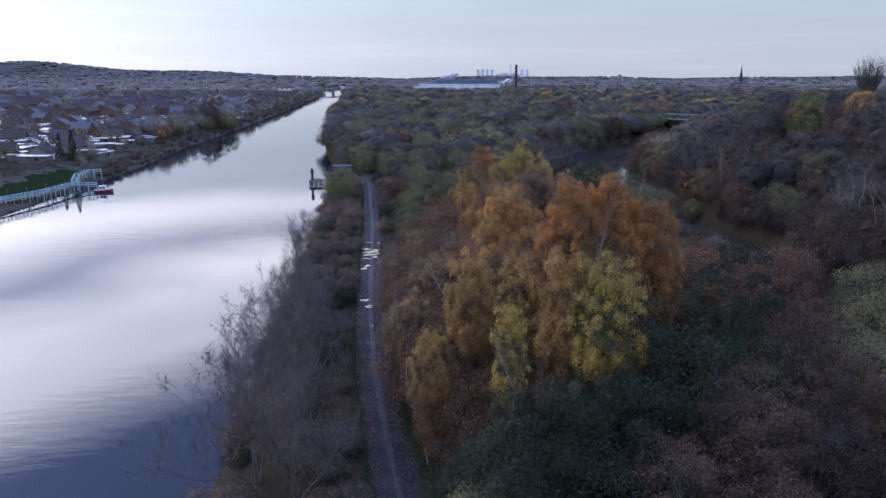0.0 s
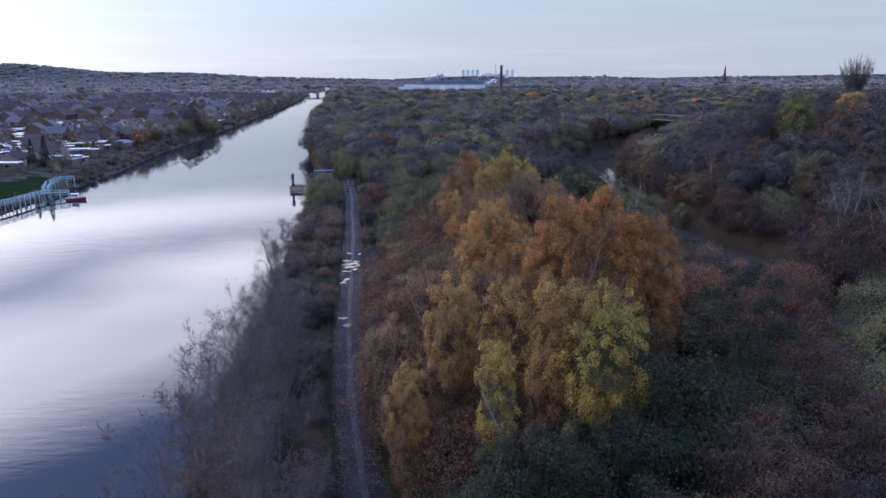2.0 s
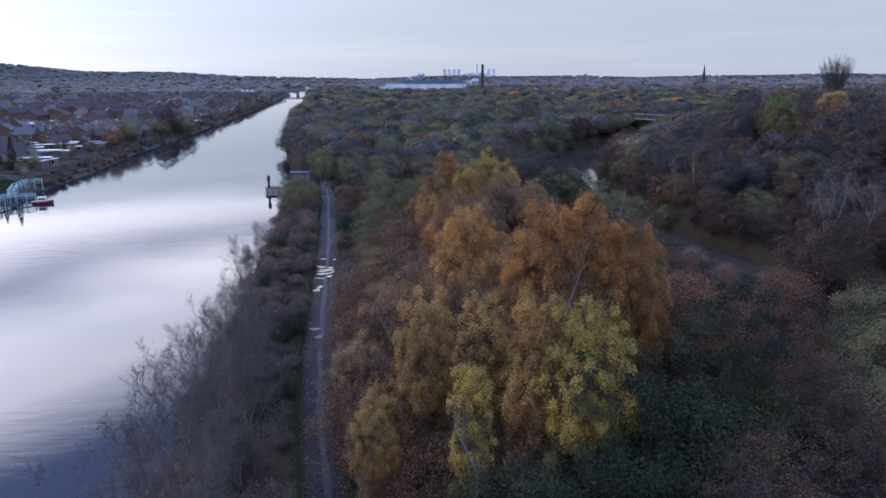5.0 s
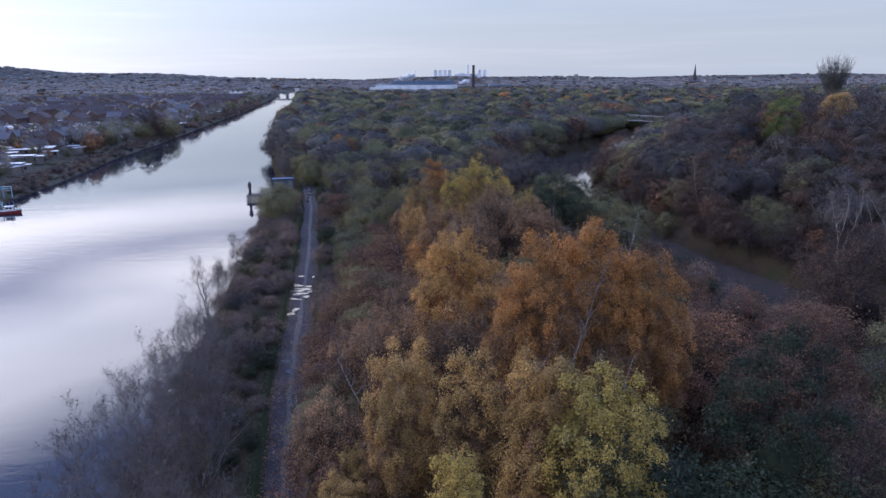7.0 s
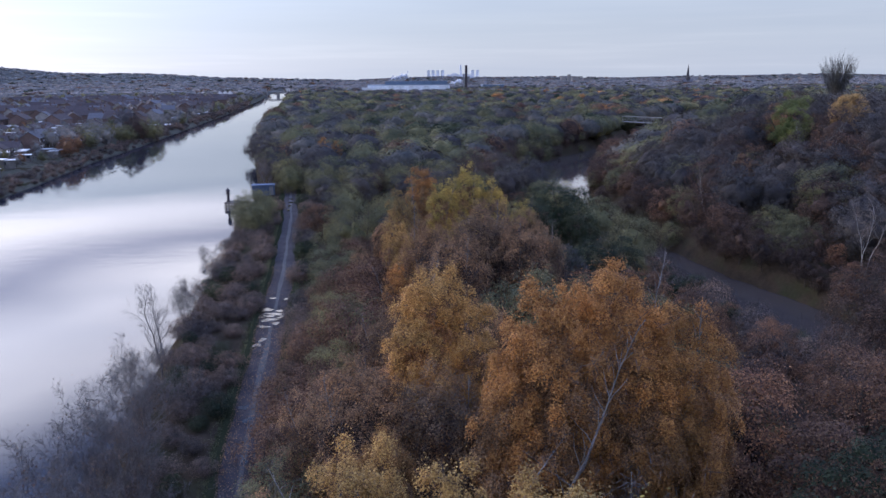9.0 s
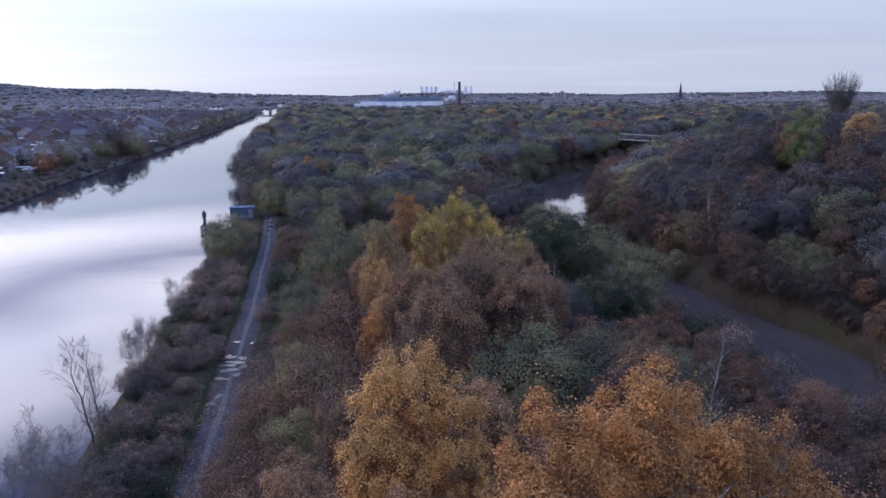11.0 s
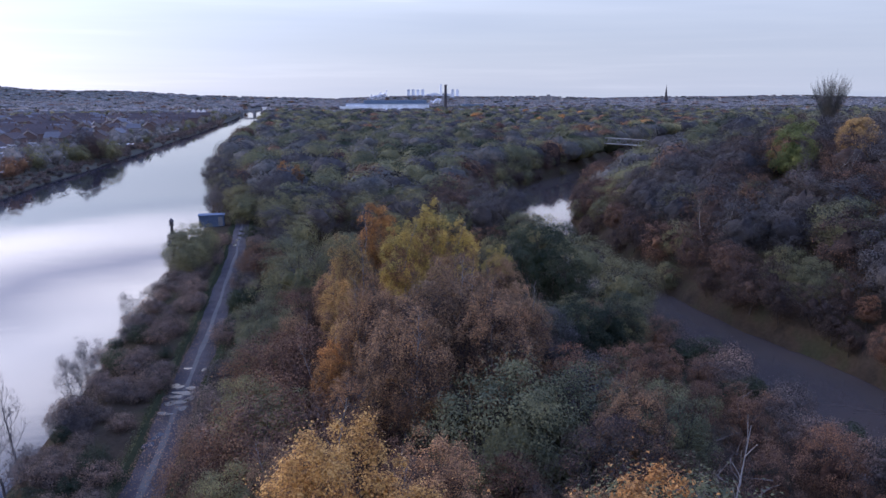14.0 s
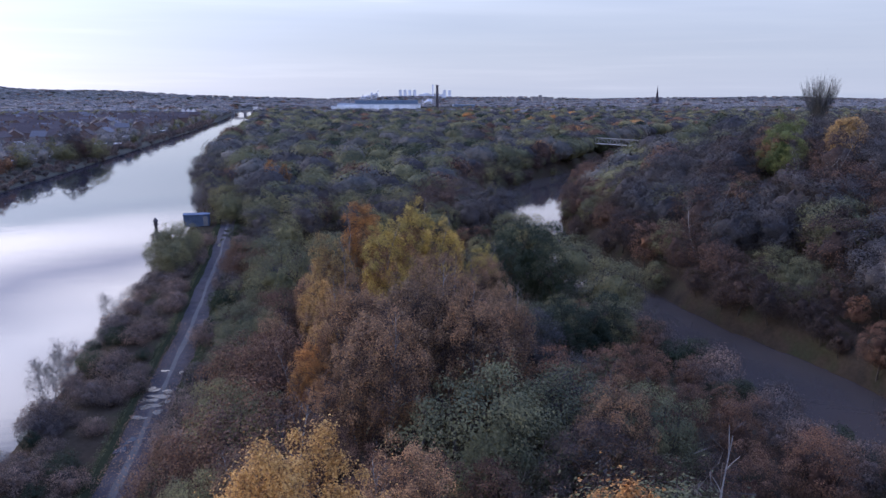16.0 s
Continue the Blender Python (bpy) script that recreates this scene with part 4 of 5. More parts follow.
def scatter(keys, weights, region, y0, y1, x0, x1, gap, tries, smin, smax):
    """Fills a stretch of the plan with trees that keep clear of each other."""
    n = 0
    for _ in range(tries):
        x, y = RNG.uniform(x0, x1), RNG.uniform(y0, y1)
        if region(x, y) and free(x, y, gap):
            key = keys[int(RNG.choice(len(keys), p=np.array(weights) / sum(weights)))]
            put(key, x, y, float(RNG.uniform(smin, smax)), gap)
            n += 1
    return n


def in_wood(x, y):
    return x > path_x(y) + 4.2 and x < river_c(y) - river_w(y) - 2.5


def on_bank(x, y):
    return canal_r(y) + 0.6 < x < path_x(y) - 2.6 and not (176 < y < 206 and x < -22.5)


def over_river(x, y):
    return x > river_c(y) + river_w(y) + 0.8


scatter(["scrub", "hedge"], [5, 1], on_bank, 20, 205, -36, 2, 1.8, 2200, 0.45, 0.9)
scatter(["hedge", "scrub"], [2, 3], lambda x, y: path_x(y) + 2.5 < x < path_x(y) + 4.5, 28, 190, -20, 5, 1.8, 500, 0.6, 1.1)
scatter(["rust_wide", "olive", "rust_low", "brown_low"], [3, 2, 1, 1], lambda x, y: path_x(y) + 5 < x < path_x(y) + 11, 40, 128, -12, 12, 4.2, 900, 0.6, 0.95)
scatter(["birch_rust", "brown", "rust", "plum_bare", "olive"], [1.6, 2, 2, 0.8, 0.8], lambda x, y: in_wood(x, y) and path_x(y) + 7 < x < 23, 44, 128, -8, 24, 3.9, 2500, 0.55, 0.78)
# past y 62, tall trees stand only outside the camera's late view
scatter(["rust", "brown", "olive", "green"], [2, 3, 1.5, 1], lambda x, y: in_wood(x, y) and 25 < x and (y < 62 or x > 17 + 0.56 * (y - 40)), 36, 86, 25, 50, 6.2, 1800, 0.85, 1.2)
scatter(["rust", "brown", "plum_bare", "green", "olive"], [4.5, 3.0, 0.5, 1.6, 2.6], lambda x, y: in_wood(x, y) and (x < 22 or y < 62), 16, 125, -2, 50, 6.4, 3500, 0.55, 0.98)
scatter(["rust", "olive", "brown"], [4, 3, 2], lambda x, y: in_wood(x, y) and 22 < x < river_c(y) - river_w(y) - 11, 62, 125, 22, 40, 4.6, 1500, 0.42, 0.64)
scatter(["rust_low", "brown_low", "olive_low", "hedge"], [4, 3, 2, 1], lambda x, y: in_wood(x, y) and (y < 84 or x < river_c(y) - river_w(y) - 7), 60, 170, -2, 52, 3.4, 2500, 0.26, 0.45)
scatter(["olive_mid", "plum_mid", "brown_mid", "rust_mid", "green_mid"], [5, 4, 2, 0.6, 1], lambda x, y: in_wood(x, y) and (x > 14 or y > 168), 125, 208, -45, 110, 6.2, 3000, 0.65, 0.95)
scatter(["olive_mid", "plum_mid", "brown_mid", "rust_mid"], [4, 4, 2, 1], in_wood, 125, 170, -20, 16, 5.2, 900, 0.4, 0.62)
put("white_birch", 62.8, 154.0, 0.95, 5, v=0)
put("white_birch", 66.7, 115.1, 0.98, 5, v=1)
put("white_birch", 85.0, 159.0, 1.02, 5, v=0)
put("white_birch", 71.0, 112.0, 0.85, 5, v=1)
for x, y, size in ((60.5, 97.0, 0.55), (66.0, 102.0, 0.6), (70.5, 105.0, 0.6), (64.0, 106.5, 0.45), (75.0, 109.0, 0.65), (69.0, 96.0, 0.6)):
    put("brown_low", x, y, size, 3)
put("lime", 91.0, 179.0, 0.98, 12)
TAKEN.append((86.5, 171.5, 7.0))
put("gold_wide", 103.0, 176.6, 1.0, 11)
put("fan_tree", 161.0, 274.0, 1.0, 12)
put("olive", 65.0, 135.5, 0.72, 6), put("olive", 64.5, 128.0, 0.75, 6), put("rust", 63.0, 111.5, 0.62, 6), put("olive", 78, 170, 0.8, 6), put("rust", 65.5, 119.0, 0.4, 4)
scatter(["brown_low", "olive_low", "rust_low"], [6, 1, 1], lambda x, y: over_river(x, y) and x < river_c(y) + river_w(y) + 7, 60, 310, 50, 130, 3.0, 8000, 0.38, 0.7)
scatter(["brown_low", "olive_low"], [2, 3], lambda x, y: in_wood(x, y) and x > river_c(y) - river_w(y) - 8, 165, 320, 20, 110, 3.2, 5000, 0.38, 0.6)
scatter(["brown_low", "olive_low"], [3, 1], lambda x, y: 0.0 < abs(x - river_c(y)) - river_w(y) < 4.0 and (x > river_c(y) or y > 165), 70, 330, 25, 130, 2.4, 9000, 0.34, 0.56)
scatter(["plum_mid", "brown_mid", "olive_mid", "rust_mid"], [9, 4, 1.2, 0.4], over_river, 60, 208, 50, 200, 5.8, 4500, 0.85, 1.15)


scatter(["hedge", "scrub"], [1, 2], lambda x, y: -9 < x - river_c(y) + river_w(y) < -0.5, 84, 168, 28, 50, 2.4, 1500, 0.7, 1.2)


# ---- litter and grass along the path ----
def strewn(name, label, mat, n, y0, y1, side, size, lift, seed, category):
    """Single leaves or blades along the path: nobody could count them."""
    r = np.random.default_rng(seed)
    y = r.uniform(y0, y1, n)
    off = side(r, n)
    c = np.stack([path_x(y) + off, y, lift + 0.02 * r.uniform(size=n)], 1)
    up = np.tile(np.array([[0.0, 0.0, 1.0]]), (n, 1))
    if category == "grass":
        v, f = leaves(r, c, size, 0.12, False, -0.7)
    else:
        v, f = leaves(r, c, size, 0.75, False, 0.0, up, 0.35)
    tagged(part(name, mesh_np(name, v, f), mat), label, category, kind="stuff")


strewn("fallen_leaves", "damp fallen leaves strewn over the path", LEAF["rust"], 9000, 30, 130, lambda r, n: np.sign(r.normal(size=n)) * np.clip(1.75 - np.abs(r.normal(size=n)) * 0.55, 0, 2.2), 0.13, 0.12, 31, "leaves")
strewn("fallen_leaves_gold", "pale fallen leaves strewn over the path", LEAF["mauve"], 5000, 30, 110, lambda r, n: np.clip(r.normal(size=n) * 1.1, -2, 2), 0.10, 0.12, 32, "leaves")
strewn("grass_blades", "tufts of rough grass along the path's edges", LEAF["olive"], 16000, 30, 190, lambda r, n: np.sign(r.normal(size=n)) * (2.1 + np.abs(r.normal(size=n)) * 0.4), 0.34, 0.14, 33, "grass")


# ---- far woods ----
def far_wood(name, label, hue, spots, n, size, seed):
    """Crowns of leaf clumps at each spot (x, y, z, radius, height), joined: nobody could count them."""
    r = np.random.default_rng(seed)
    s = np.asarray(spots)
    m = len(s)
    d = unit(r, m * n).reshape(m, n, 3)
    d[:, :, 2] = np.abs(d[:, :, 2]) * 1.15 - 0.15
    rad = r.uniform(0.86, 1.1, (m, n, 1))
    lobes = unit(r, m * 6).reshape(m, 6, 3)

    def spread(d, rad):
        bulge = np.max(np.einsum("mnk,mlk->mnl", d, lobes), axis=2, keepdims=True)
        p = d * rad * (0.70 + 0.36 * bulge)
        c = np.empty(d.shape)
        c[:, :, 0] = s[:, 0:1] + p[:, :, 0] * s[:, 3:4]
        c[:, :, 1] = s[:, 1:2] + p[:, :, 1] * s[:, 3:4]
        c[:, :, 2] = s[:, 2:3] + (0.45 + 0.55 * p[:, :, 2]) * s[:, 4:5]
        return c

    c = spread(d, rad)
    sz = np.repeat(s[:, 3:4], n, 1).reshape(-1, 1)
    out = d + np.array([0, 0, 0.25])
    v, f = leaves(r, c.reshape(-1, 3), 1.0, 0.8, False, 0.0, (out / np.linalg.norm(out, axis=2, keepdims=True)).reshape(-1, 3), 0.45)
    ctr = np.repeat(c.reshape(-1, 3), 3, 0)
    v = ctr + (v - ctr) * np.repeat(sz, 3, 0) * size
    # the dense inside of each crown under its leaves
    g, gf = sphere_grid(*((12, 7) if n > 150 else (8, 5)))
    k = len(g)
    cv = spread(np.tile(g[None], (m, 1, 1)), r.uniform(0.68, 0.92, (m, k, 1))).reshape(-1, 3)
    cf = (gf[None] + (np.arange(m) * k)[:, None, None]).reshape(-1, 3)
    v, f = np.concatenate([v, cv]), np.concatenate([f, cf + len(v)])
    tagged(part(name, smooth_shade(mesh_np(name, v, f)), LEAF[hue]), label, "woodland", kind="stuff")


def far_spots():
    r = np.random.default_rng(77)
    mid, near, far, hill, left = [], [], [], [], []
    for gy in np.arange(208, 480, 8.6):
        for gx in np.arange(-75, 0.86 * gy + 30, 8.6):
            x, y = gx + r.uniform(-3, 3), gy + r.uniform(-3, 3)
            if x < canal_r(y) + 5.0 or abs(x - river_c(y)) < river_w(y) + 2.5 or abs(x - path_x(y)) < 1.2 or not free(x, y, 4.0):
                continue
            k = r.uniform(0.75, 1.2)
            if 105 < x < 150 and 262 < y < 372 and abs((y - 330) - (x - 127) * -1.6) < 55:
                k *= 0.62
            mid.append((x, y, land1(x, y) - 0.4, 6.3 * k, 9.0 * k * r.uniform(0.85, 1.15)))
    for _ in range(9000):
        y = 470 + 950 * r.uniform() ** 1.2
        x = r.uniform(-0.12 * y - 25, 0.85 * y + 40)
        if x < canal_r(y) + 6.5 or (abs(x - river_c(y)) < river_w(y) + 5 and y < 800) or abs(x - path_x(y)) < 3 and y < 480:
            continue
        if 1180 < y < 1420 and -60 < x < 115:
            continue
        h = r.uniform(7, 10)
        near.append((x, y, land1(x, y) - 0.5, r.uniform(5.5, 8.5), h))
        if len(near) >= 3000:
            break
    for _ in range(3200):
        x, y = r.uniform(-3300, -900), r.uniform(3000, 4300)
        hill.append((x, y, land1(x, y) - 1, r.uniform(11, 18), r.uniform(4, 5)))
    for _ in range(9000):
        y = 1100 + 3300 * r.uniform() ** 1.2
        x = r.uniform(-0.8 * y, 0.85 * y)
        if canal_l(y) - 8 < x < canal_r(y) + 8 and y < 1690 or 1180 < y < 1600 and -60 < x < 260:
            continue
        far.append((x, y, land1(x, y) - 0.2, r.uniform(10, 19), r.uniform(7, 8.5)))
        if len(far) >= 6000:
            break
    for _ in range(1500):
        y = 500 + 750 * r.uniform()
        x = r.uniform(-0.7 * y, canal_l(y) - 14)
        left.append((x, y, land1(x, y) - 0.5, r.uniform(3.5, 6.5), r.uniform(4.5, 7.0)))
    return mid, near, far, hill, left


MID, NEAR, FAR, HILL, LEFT = far_spots()
cut = lambda seq, a, b: [s for i, s in enumerate(seq) if a <= (i * 0.618034) % 1 < b]
for j, (hue, a, b, label) in enumerate([("olive", 0, 0.40, "dull olive green woodland in the distance"), ("twig", 0.40, 0.62, "grey leafless woodland in the distance"),
                                        ("plum", 0.62, 0.84, "purplish brown leafless woodland in the distance"), ("rust", 0.84, 0.91, "rusty autumn woodland in the distance"),
                                        ("green", 0.91, 0.99, "dark green woodland in the distance"), ("orange", 0.99, 1.0, "orange autumn trees in the distance")]):
    far_wood("woods_" + hue, label, hue, cut(MID, a, b), 1000, 0.098, 90 + j)
    far_wood("far_woods_" + hue, label, hue, cut(NEAR, a, b), 240, 0.15, j)
    # horizon olive, twig and plum woods take the grey hue: haze as colour
    if hue != "orange":
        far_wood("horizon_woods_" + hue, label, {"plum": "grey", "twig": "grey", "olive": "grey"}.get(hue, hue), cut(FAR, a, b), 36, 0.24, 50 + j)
# hill and grey town trees: paleness in the colour stands in for haze
far_wood("hill_woods", "leafless woods on the far hill, paled in colour for haze", "hill", HILL, 26, 0.24, 99)
far_wood("town_trees_grey", "leafless trees among the far houses, greyed in colour for haze", "grey", LEFT[:500], 150, 0.24, 101)
far_wood("town_trees_olive", "dull green trees among the far houses", "olive", LEFT[500:1000], 150, 0.24, 102)
far_wood("town_trees_brown", "purplish brown trees among the far houses", "shrub", LEFT[1000:], 150, 0.24, 103)


# ---- the town beyond the canal ----
M_BRICK = surface("red_brown_brick", [(0.11, 0.078, 0.07), (0.16, 0.112, 0.10)], 1.0, 0.9)
M_RENDER = surface("pale_render", [(0.20, 0.19, 0.185), (0.29, 0.28, 0.27)], 0.8, 0.9)
M_CABIN = surface("weathered_cladding", [(0.10, 0.095, 0.09), (0.17, 0.16, 0.15)], 0.8, 0.85)
M_ROOF = surface("brown_roof_tiles", [(0.055, 0.045, 0.047), (0.085, 0.068, 0.07)], 1.5, 0.9, 0.3, spec=0.15)
M_SLATE = surface("grey_slate", [(0.085, 0.085, 0.10), (0.13, 0.13, 0.145)], 1.5, 0.85, 0.3)
M_PALE_ROOF = surface("pale_flat_roof", [(0.5, 0.53, 0.57), (0.66, 0.69, 0.73)], 0.7, 0.3)
M_WHITE = surface("white_paint", [(0.7, 0.7, 0.7), (0.8, 0.8, 0.8)], 2.0, 0.5, fine=0.1)
M_TIMBER = surface("weathered_timber", [(0.06, 0.05, 0.045), (0.13, 0.11, 0.09)], 2.0, 0.85, 0.4)
M_CYAN = surface("pale_blue_paint", [(0.22, 0.42, 0.5), (0.34, 0.55, 0.62)], 3.0, 0.5)
M_RED = surface("red_hull_paint", [(0.22, 0.03, 0.03), (0.32, 0.05, 0.045)], 2.0, 0.4)
M_STEEL = surface("grey_steel", [(0.15, 0.155, 0.165), (0.24, 0.245, 0.255)], 1.0, 0.5, metal=0.3)
M_BLUE_STEEL = surface("blue_grey_sheet", [(0.055, 0.08, 0.13), (0.09, 0.12, 0.18)], 0.8, 0.9, spec=0.1)
# power station concrete, lightened and blued in its colour to imitate haze
M_HAZED_CONCRETE = surface("haze_paled_concrete", [(0.62, 0.65, 0.7), (0.72, 0.75, 0.8)], 0.03, 0.9)
M_FACTORY_BLUE = surface("factory_blue_sheet", [(0.10, 0.15, 0.22), (0.14, 0.20, 0.28)], 0.05, 0.5)
M_FACTORY_PALE = surface("factory_pale_sheet", [(0.66, 0.71, 0.77), (0.75, 0.79, 0.83)], 0.05, 0.5)
M_BRICK_DARK = surface("dark_brick", [(0.05, 0.045, 0.05), (0.08, 0.07, 0.075)], 0.2, 0.9)
M_STEAM = surface("white_steam", [(0.75, 0.77, 0.8), (0.85, 0.86, 0.88)], 0.1, 1.0, fine=0.05)
M_STEAM.node_tree.nodes["Principled BSDF"].inputs["Alpha"].default_value = 0.22
M_LAWN = surface("mown_lawn", [(0.016, 0.027, 0.013), (0.022, 0.036, 0.016)], 0.6, 1.0, 0.4, spec=0.0)
M_BANK = surface("rough_bank_grass", [(0.055, 0.052, 0.042), (0.085, 0.078, 0.062), (0.06, 0.066, 0.045)], 0.5, 1.0, 0.7, spec=0.0)
M_GLASS, nt_, b_ = material("window_glass")
b_.inputs["Base Color"].default_value = (0.02, 0.025, 0.03, 1)
b_.inputs["Roughness"].default_value = 0.05


def roof_bm(w, d, z, rise, over=0.35, th=0.18):
    """Two tiled slopes with thickness and eaves; the ridge runs along w."""
    bm = bmesh.new()
    for s in (-1, 1):
        y1, z1 = s * (d / 2 + over), z - rise * over / (d / 2)
        a, b = w / 2 + over * 0.6, z + rise
        quad = [(-a, 0, b), (a, 0, b), (a, y1, z1), (-a, y1, z1)]
        lo = [bm.verts.new(p) for p in quad]
        hi = [bm.verts.new((x, y, q + th)) for x, y, q in quad]
        order = (0, 1, 2, 3) if s < 0 else (3, 2, 1, 0)
        bm.faces.new([hi[i] for i in order[::-1]])
        bm.faces.new([lo[i] for i in order])
        for i in range(4):
            j = (i + 1) % 4
            bm.faces.new((lo[i], lo[j], hi[j], hi[i]))
    bmesh.ops.recalc_face_normals(bm, faces=bm.faces)
    return bm


def wall_bm(w, d, h, rise):
    bm = bmesh.new()
    x, y = w / 2, d / 2
    pts = [(-x, -y, -0.5), (x, -y, -0.5), (x, y, -0.5), (-x, y, -0.5), (-x, -y, h), (x, -y, h), (x, y, h), (-x, y, h), (-x, 0, h + rise), (x, 0, h + rise)]
    v = [bm.verts.new(p) for p in pts]
    for q in ((0, 1, 5, 4), (2, 3, 7, 6), (1, 2, 6, 9, 5), (3, 0, 4, 8, 7), (4, 5, 9, 8), (6, 7, 8, 9)):
        bm.faces.new([v[i] for i in q])
    bmesh.ops.recalc_face_normals(bm, faces=bm.faces)
    return bm


def house(w, d, h, rise, wall, roof, label, detail=True, cat="house"):
    ob = thing("house", label, cat, "houses of the town")
    part("wall", wall_bm(w, d, h, rise), wall, ob)
    part("roof", roof_bm(w, d, h, rise), roof, ob)
    part("chimney", boxes((w * 0.28, -0.4, h + rise * 0.5, w * 0.28 + 0.9, 0.4, h + rise + 1.0), (w * 0.28 + 0.1, -0.15, h + rise + 1.0, w * 0.28 + 0.35, 0.15, h + rise + 1.35),
                          (w * 0.28 + 0.55, -0.15, h + rise + 1.0, w * 0.28 + 0.8, 0.15, h + rise + 1.35)), M_BRICK, ob)
    if not detail:
        return ob
    floors = [1.4] if h < 3.5 else [1.4, 4.0]
    frame_me = pane_me = None
    for s in (-1, 1):
        for z in floors:
            for fx in (-0.3, 0.28):
                fr = part("window", frame_me or boxes((-0.8, -0.05, -0.65, 0.8, 0.07, -0.53), (-0.8, -0.05, 0.53, 0.8, 0.07, 0.65), (-0.8, -0.05, -0.53, -0.7, 0.07, 0.53), (0.7, -0.05, -0.53, 0.8, 0.07, 0.53), (-0.04, -0.05, -0.53, 0.04, 0.07, 0.53)), M_WHITE, ob)
                frame_me = fr.data
                fr.location = (fx * w, s * (d / 2 + 0.03), z)
                pn = part("pane", pane_me or boxes((-0.7, -0.02, -0.53, 0.7, 0.03, 0.53)), M_GLASS, fr)
                pane_me = pn.data
    door = part("door", boxes((-0.45, -0.05, 0, 0.45, 0.08, 2.05)), M_WHITE, ob)
    door.location = (0, -d / 2 - 0.02, 0)
    return ob


def cabin(w, d, h, label):
    """A flat-roofed garage or mobile home."""
    ob = thing("garden_cabin", label, "cabin", "sheds and cabins of the town")
    part("wall", boxes((-w / 2, -d / 2, -0.4, w / 2, d / 2, h)), M_CABIN, ob)
    part("roof", boxes((-w / 2 - 0.2, -d / 2 - 0.2, h, w / 2 + 0.2, d / 2 + 0.2, h + 0.16)), M_PALE_ROOF, ob)
    part("door", boxes((-0.5, -d / 2 - 0.05, 0, 0.4, -d / 2 + 0.02, 2.0)), M_TIMBER, ob)
    part("window", boxes((0.9, -d / 2 - 0.04, 0.9, min(2.0, w / 2 - 0.2), -d / 2 + 0.02, 1.8)), M_GLASS, ob)
    return ob


def town():
    r = np.random.default_rng(21)
    near = [house(8.0, 6.5, 2.6, 2.1, M_BRICK, M_ROOF, "brick bungalow with a brown tiled roof"),
            house(7.0, 6.2, 2.5, 1.9, M_RENDER, M_ROOF, "pale rendered bungalow with a brown tiled roof"),
            house(7.5, 6.5, 4.9, 2.3, M_BRICK, M_SLATE, "brick house with a grey slate roof")]
    far = [house(16.0, 8.0, 5.0, 2.8, M_BRICK, M_ROOF, "far terrace of brick houses with tiled roofs", False, "terraced houses"),
           house(9.0, 7.5, 5.0, 2.7, M_RENDER, M_SLATE, "far pale house with a slate roof", False)]
    sheds = [cabin(9.0, 3.2, 2.2, "long pale mobile home with a flat roof"), cabin(4.2, 2.8, 2.0, "small pale garage with a flat roof")]
    used = set()

    def stand(proto, x, y, turn):
        m = Matrix.LocRotScale((x, y, land1(x, y)), Euler((0, 0, turn)), None)
        if proto in used:
            return copy_thing(proto, m)
        used.add(proto)
        proto.matrix_basis = m
        return proto

    for off in (26, 44, 62, 80, 98, 122, 150, 180, 212, 246, 284, 326, 372, 420):
        y = 176 + r.uniform(0, 8)
        while y < 900:
            x = float(canal_l(y)) - off * 1.0 + r.uniform(-4, 4)
            step = r.uniform(9, 12.5)
            if x > -0.66 * y + 0 and r.uniform() < 0.9 and not (off == 24 and (300 < y < 400 or 640 < y < 760)):
                turn = radians(8) + (math.pi / 2 if r.uniform() < 0.55 else 0) + r.uniform(-0.3, 0.3)
                if y < 430:
                    if r.uniform() < 0.62:
                        stand(near[int(r.choice(3, p=[0.45, 0.35, 0.2]))], x, y, turn)
                    else:
                        stand(sheds[0], x, y, turn)
                    for _ in range(1 + int(r.uniform() < 0.4)):
                        stand(sheds[int(r.integers(0, 2))], x + r.choice([-1, 1]) * r.uniform(8.0, 12), y + r.uniform(-6, 6), turn + r.uniform(-0.2, 0.2))
                else:
                    step = r.uniform(20, 36)
                    stand(far[int(r.uniform() < 0.35)], x, y, turn)
                    if y < 700:
                        stand(sheds[0], x + r.choice([-1, 1]) * r.uniform(12, 15), y + r.uniform(-9, 9), turn)
            y += step


town()

kind("olive_far", 2, broad("olive", "garden tree with dull green leaves", 8, 3.4, 1000, 0.42, 0.4, dense=0.52, limbs=12, thin=0.06, subs=4, twigs=2, seed=7, name="garden_tree"))
# plum_far wears the grey leaves whose colour is lightened for haze
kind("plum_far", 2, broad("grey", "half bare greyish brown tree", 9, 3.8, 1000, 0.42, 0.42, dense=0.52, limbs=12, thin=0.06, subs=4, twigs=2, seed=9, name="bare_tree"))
kind("rust_far", 1, broad("rust", "garden tree with rusty autumn leaves", 8, 3.4, 1000, 0.42, 0.4, dense=0.52, limbs=12, thin=0.06, subs=4, twigs=2, seed=7, name="garden_tree"))
kind("bank_bush", 2, broad("bramble", "brown bush at the water's edge", 3.5, 2.8, 700, 0.36, 0.36, dense=0.5, stems=3, limbs=6, low=0.1, subs=4, twigs=1, name="bush", r0=0.05, cat="bush", thin=0.03, twig_n=200, twig_mat=LEAF["plum"]))


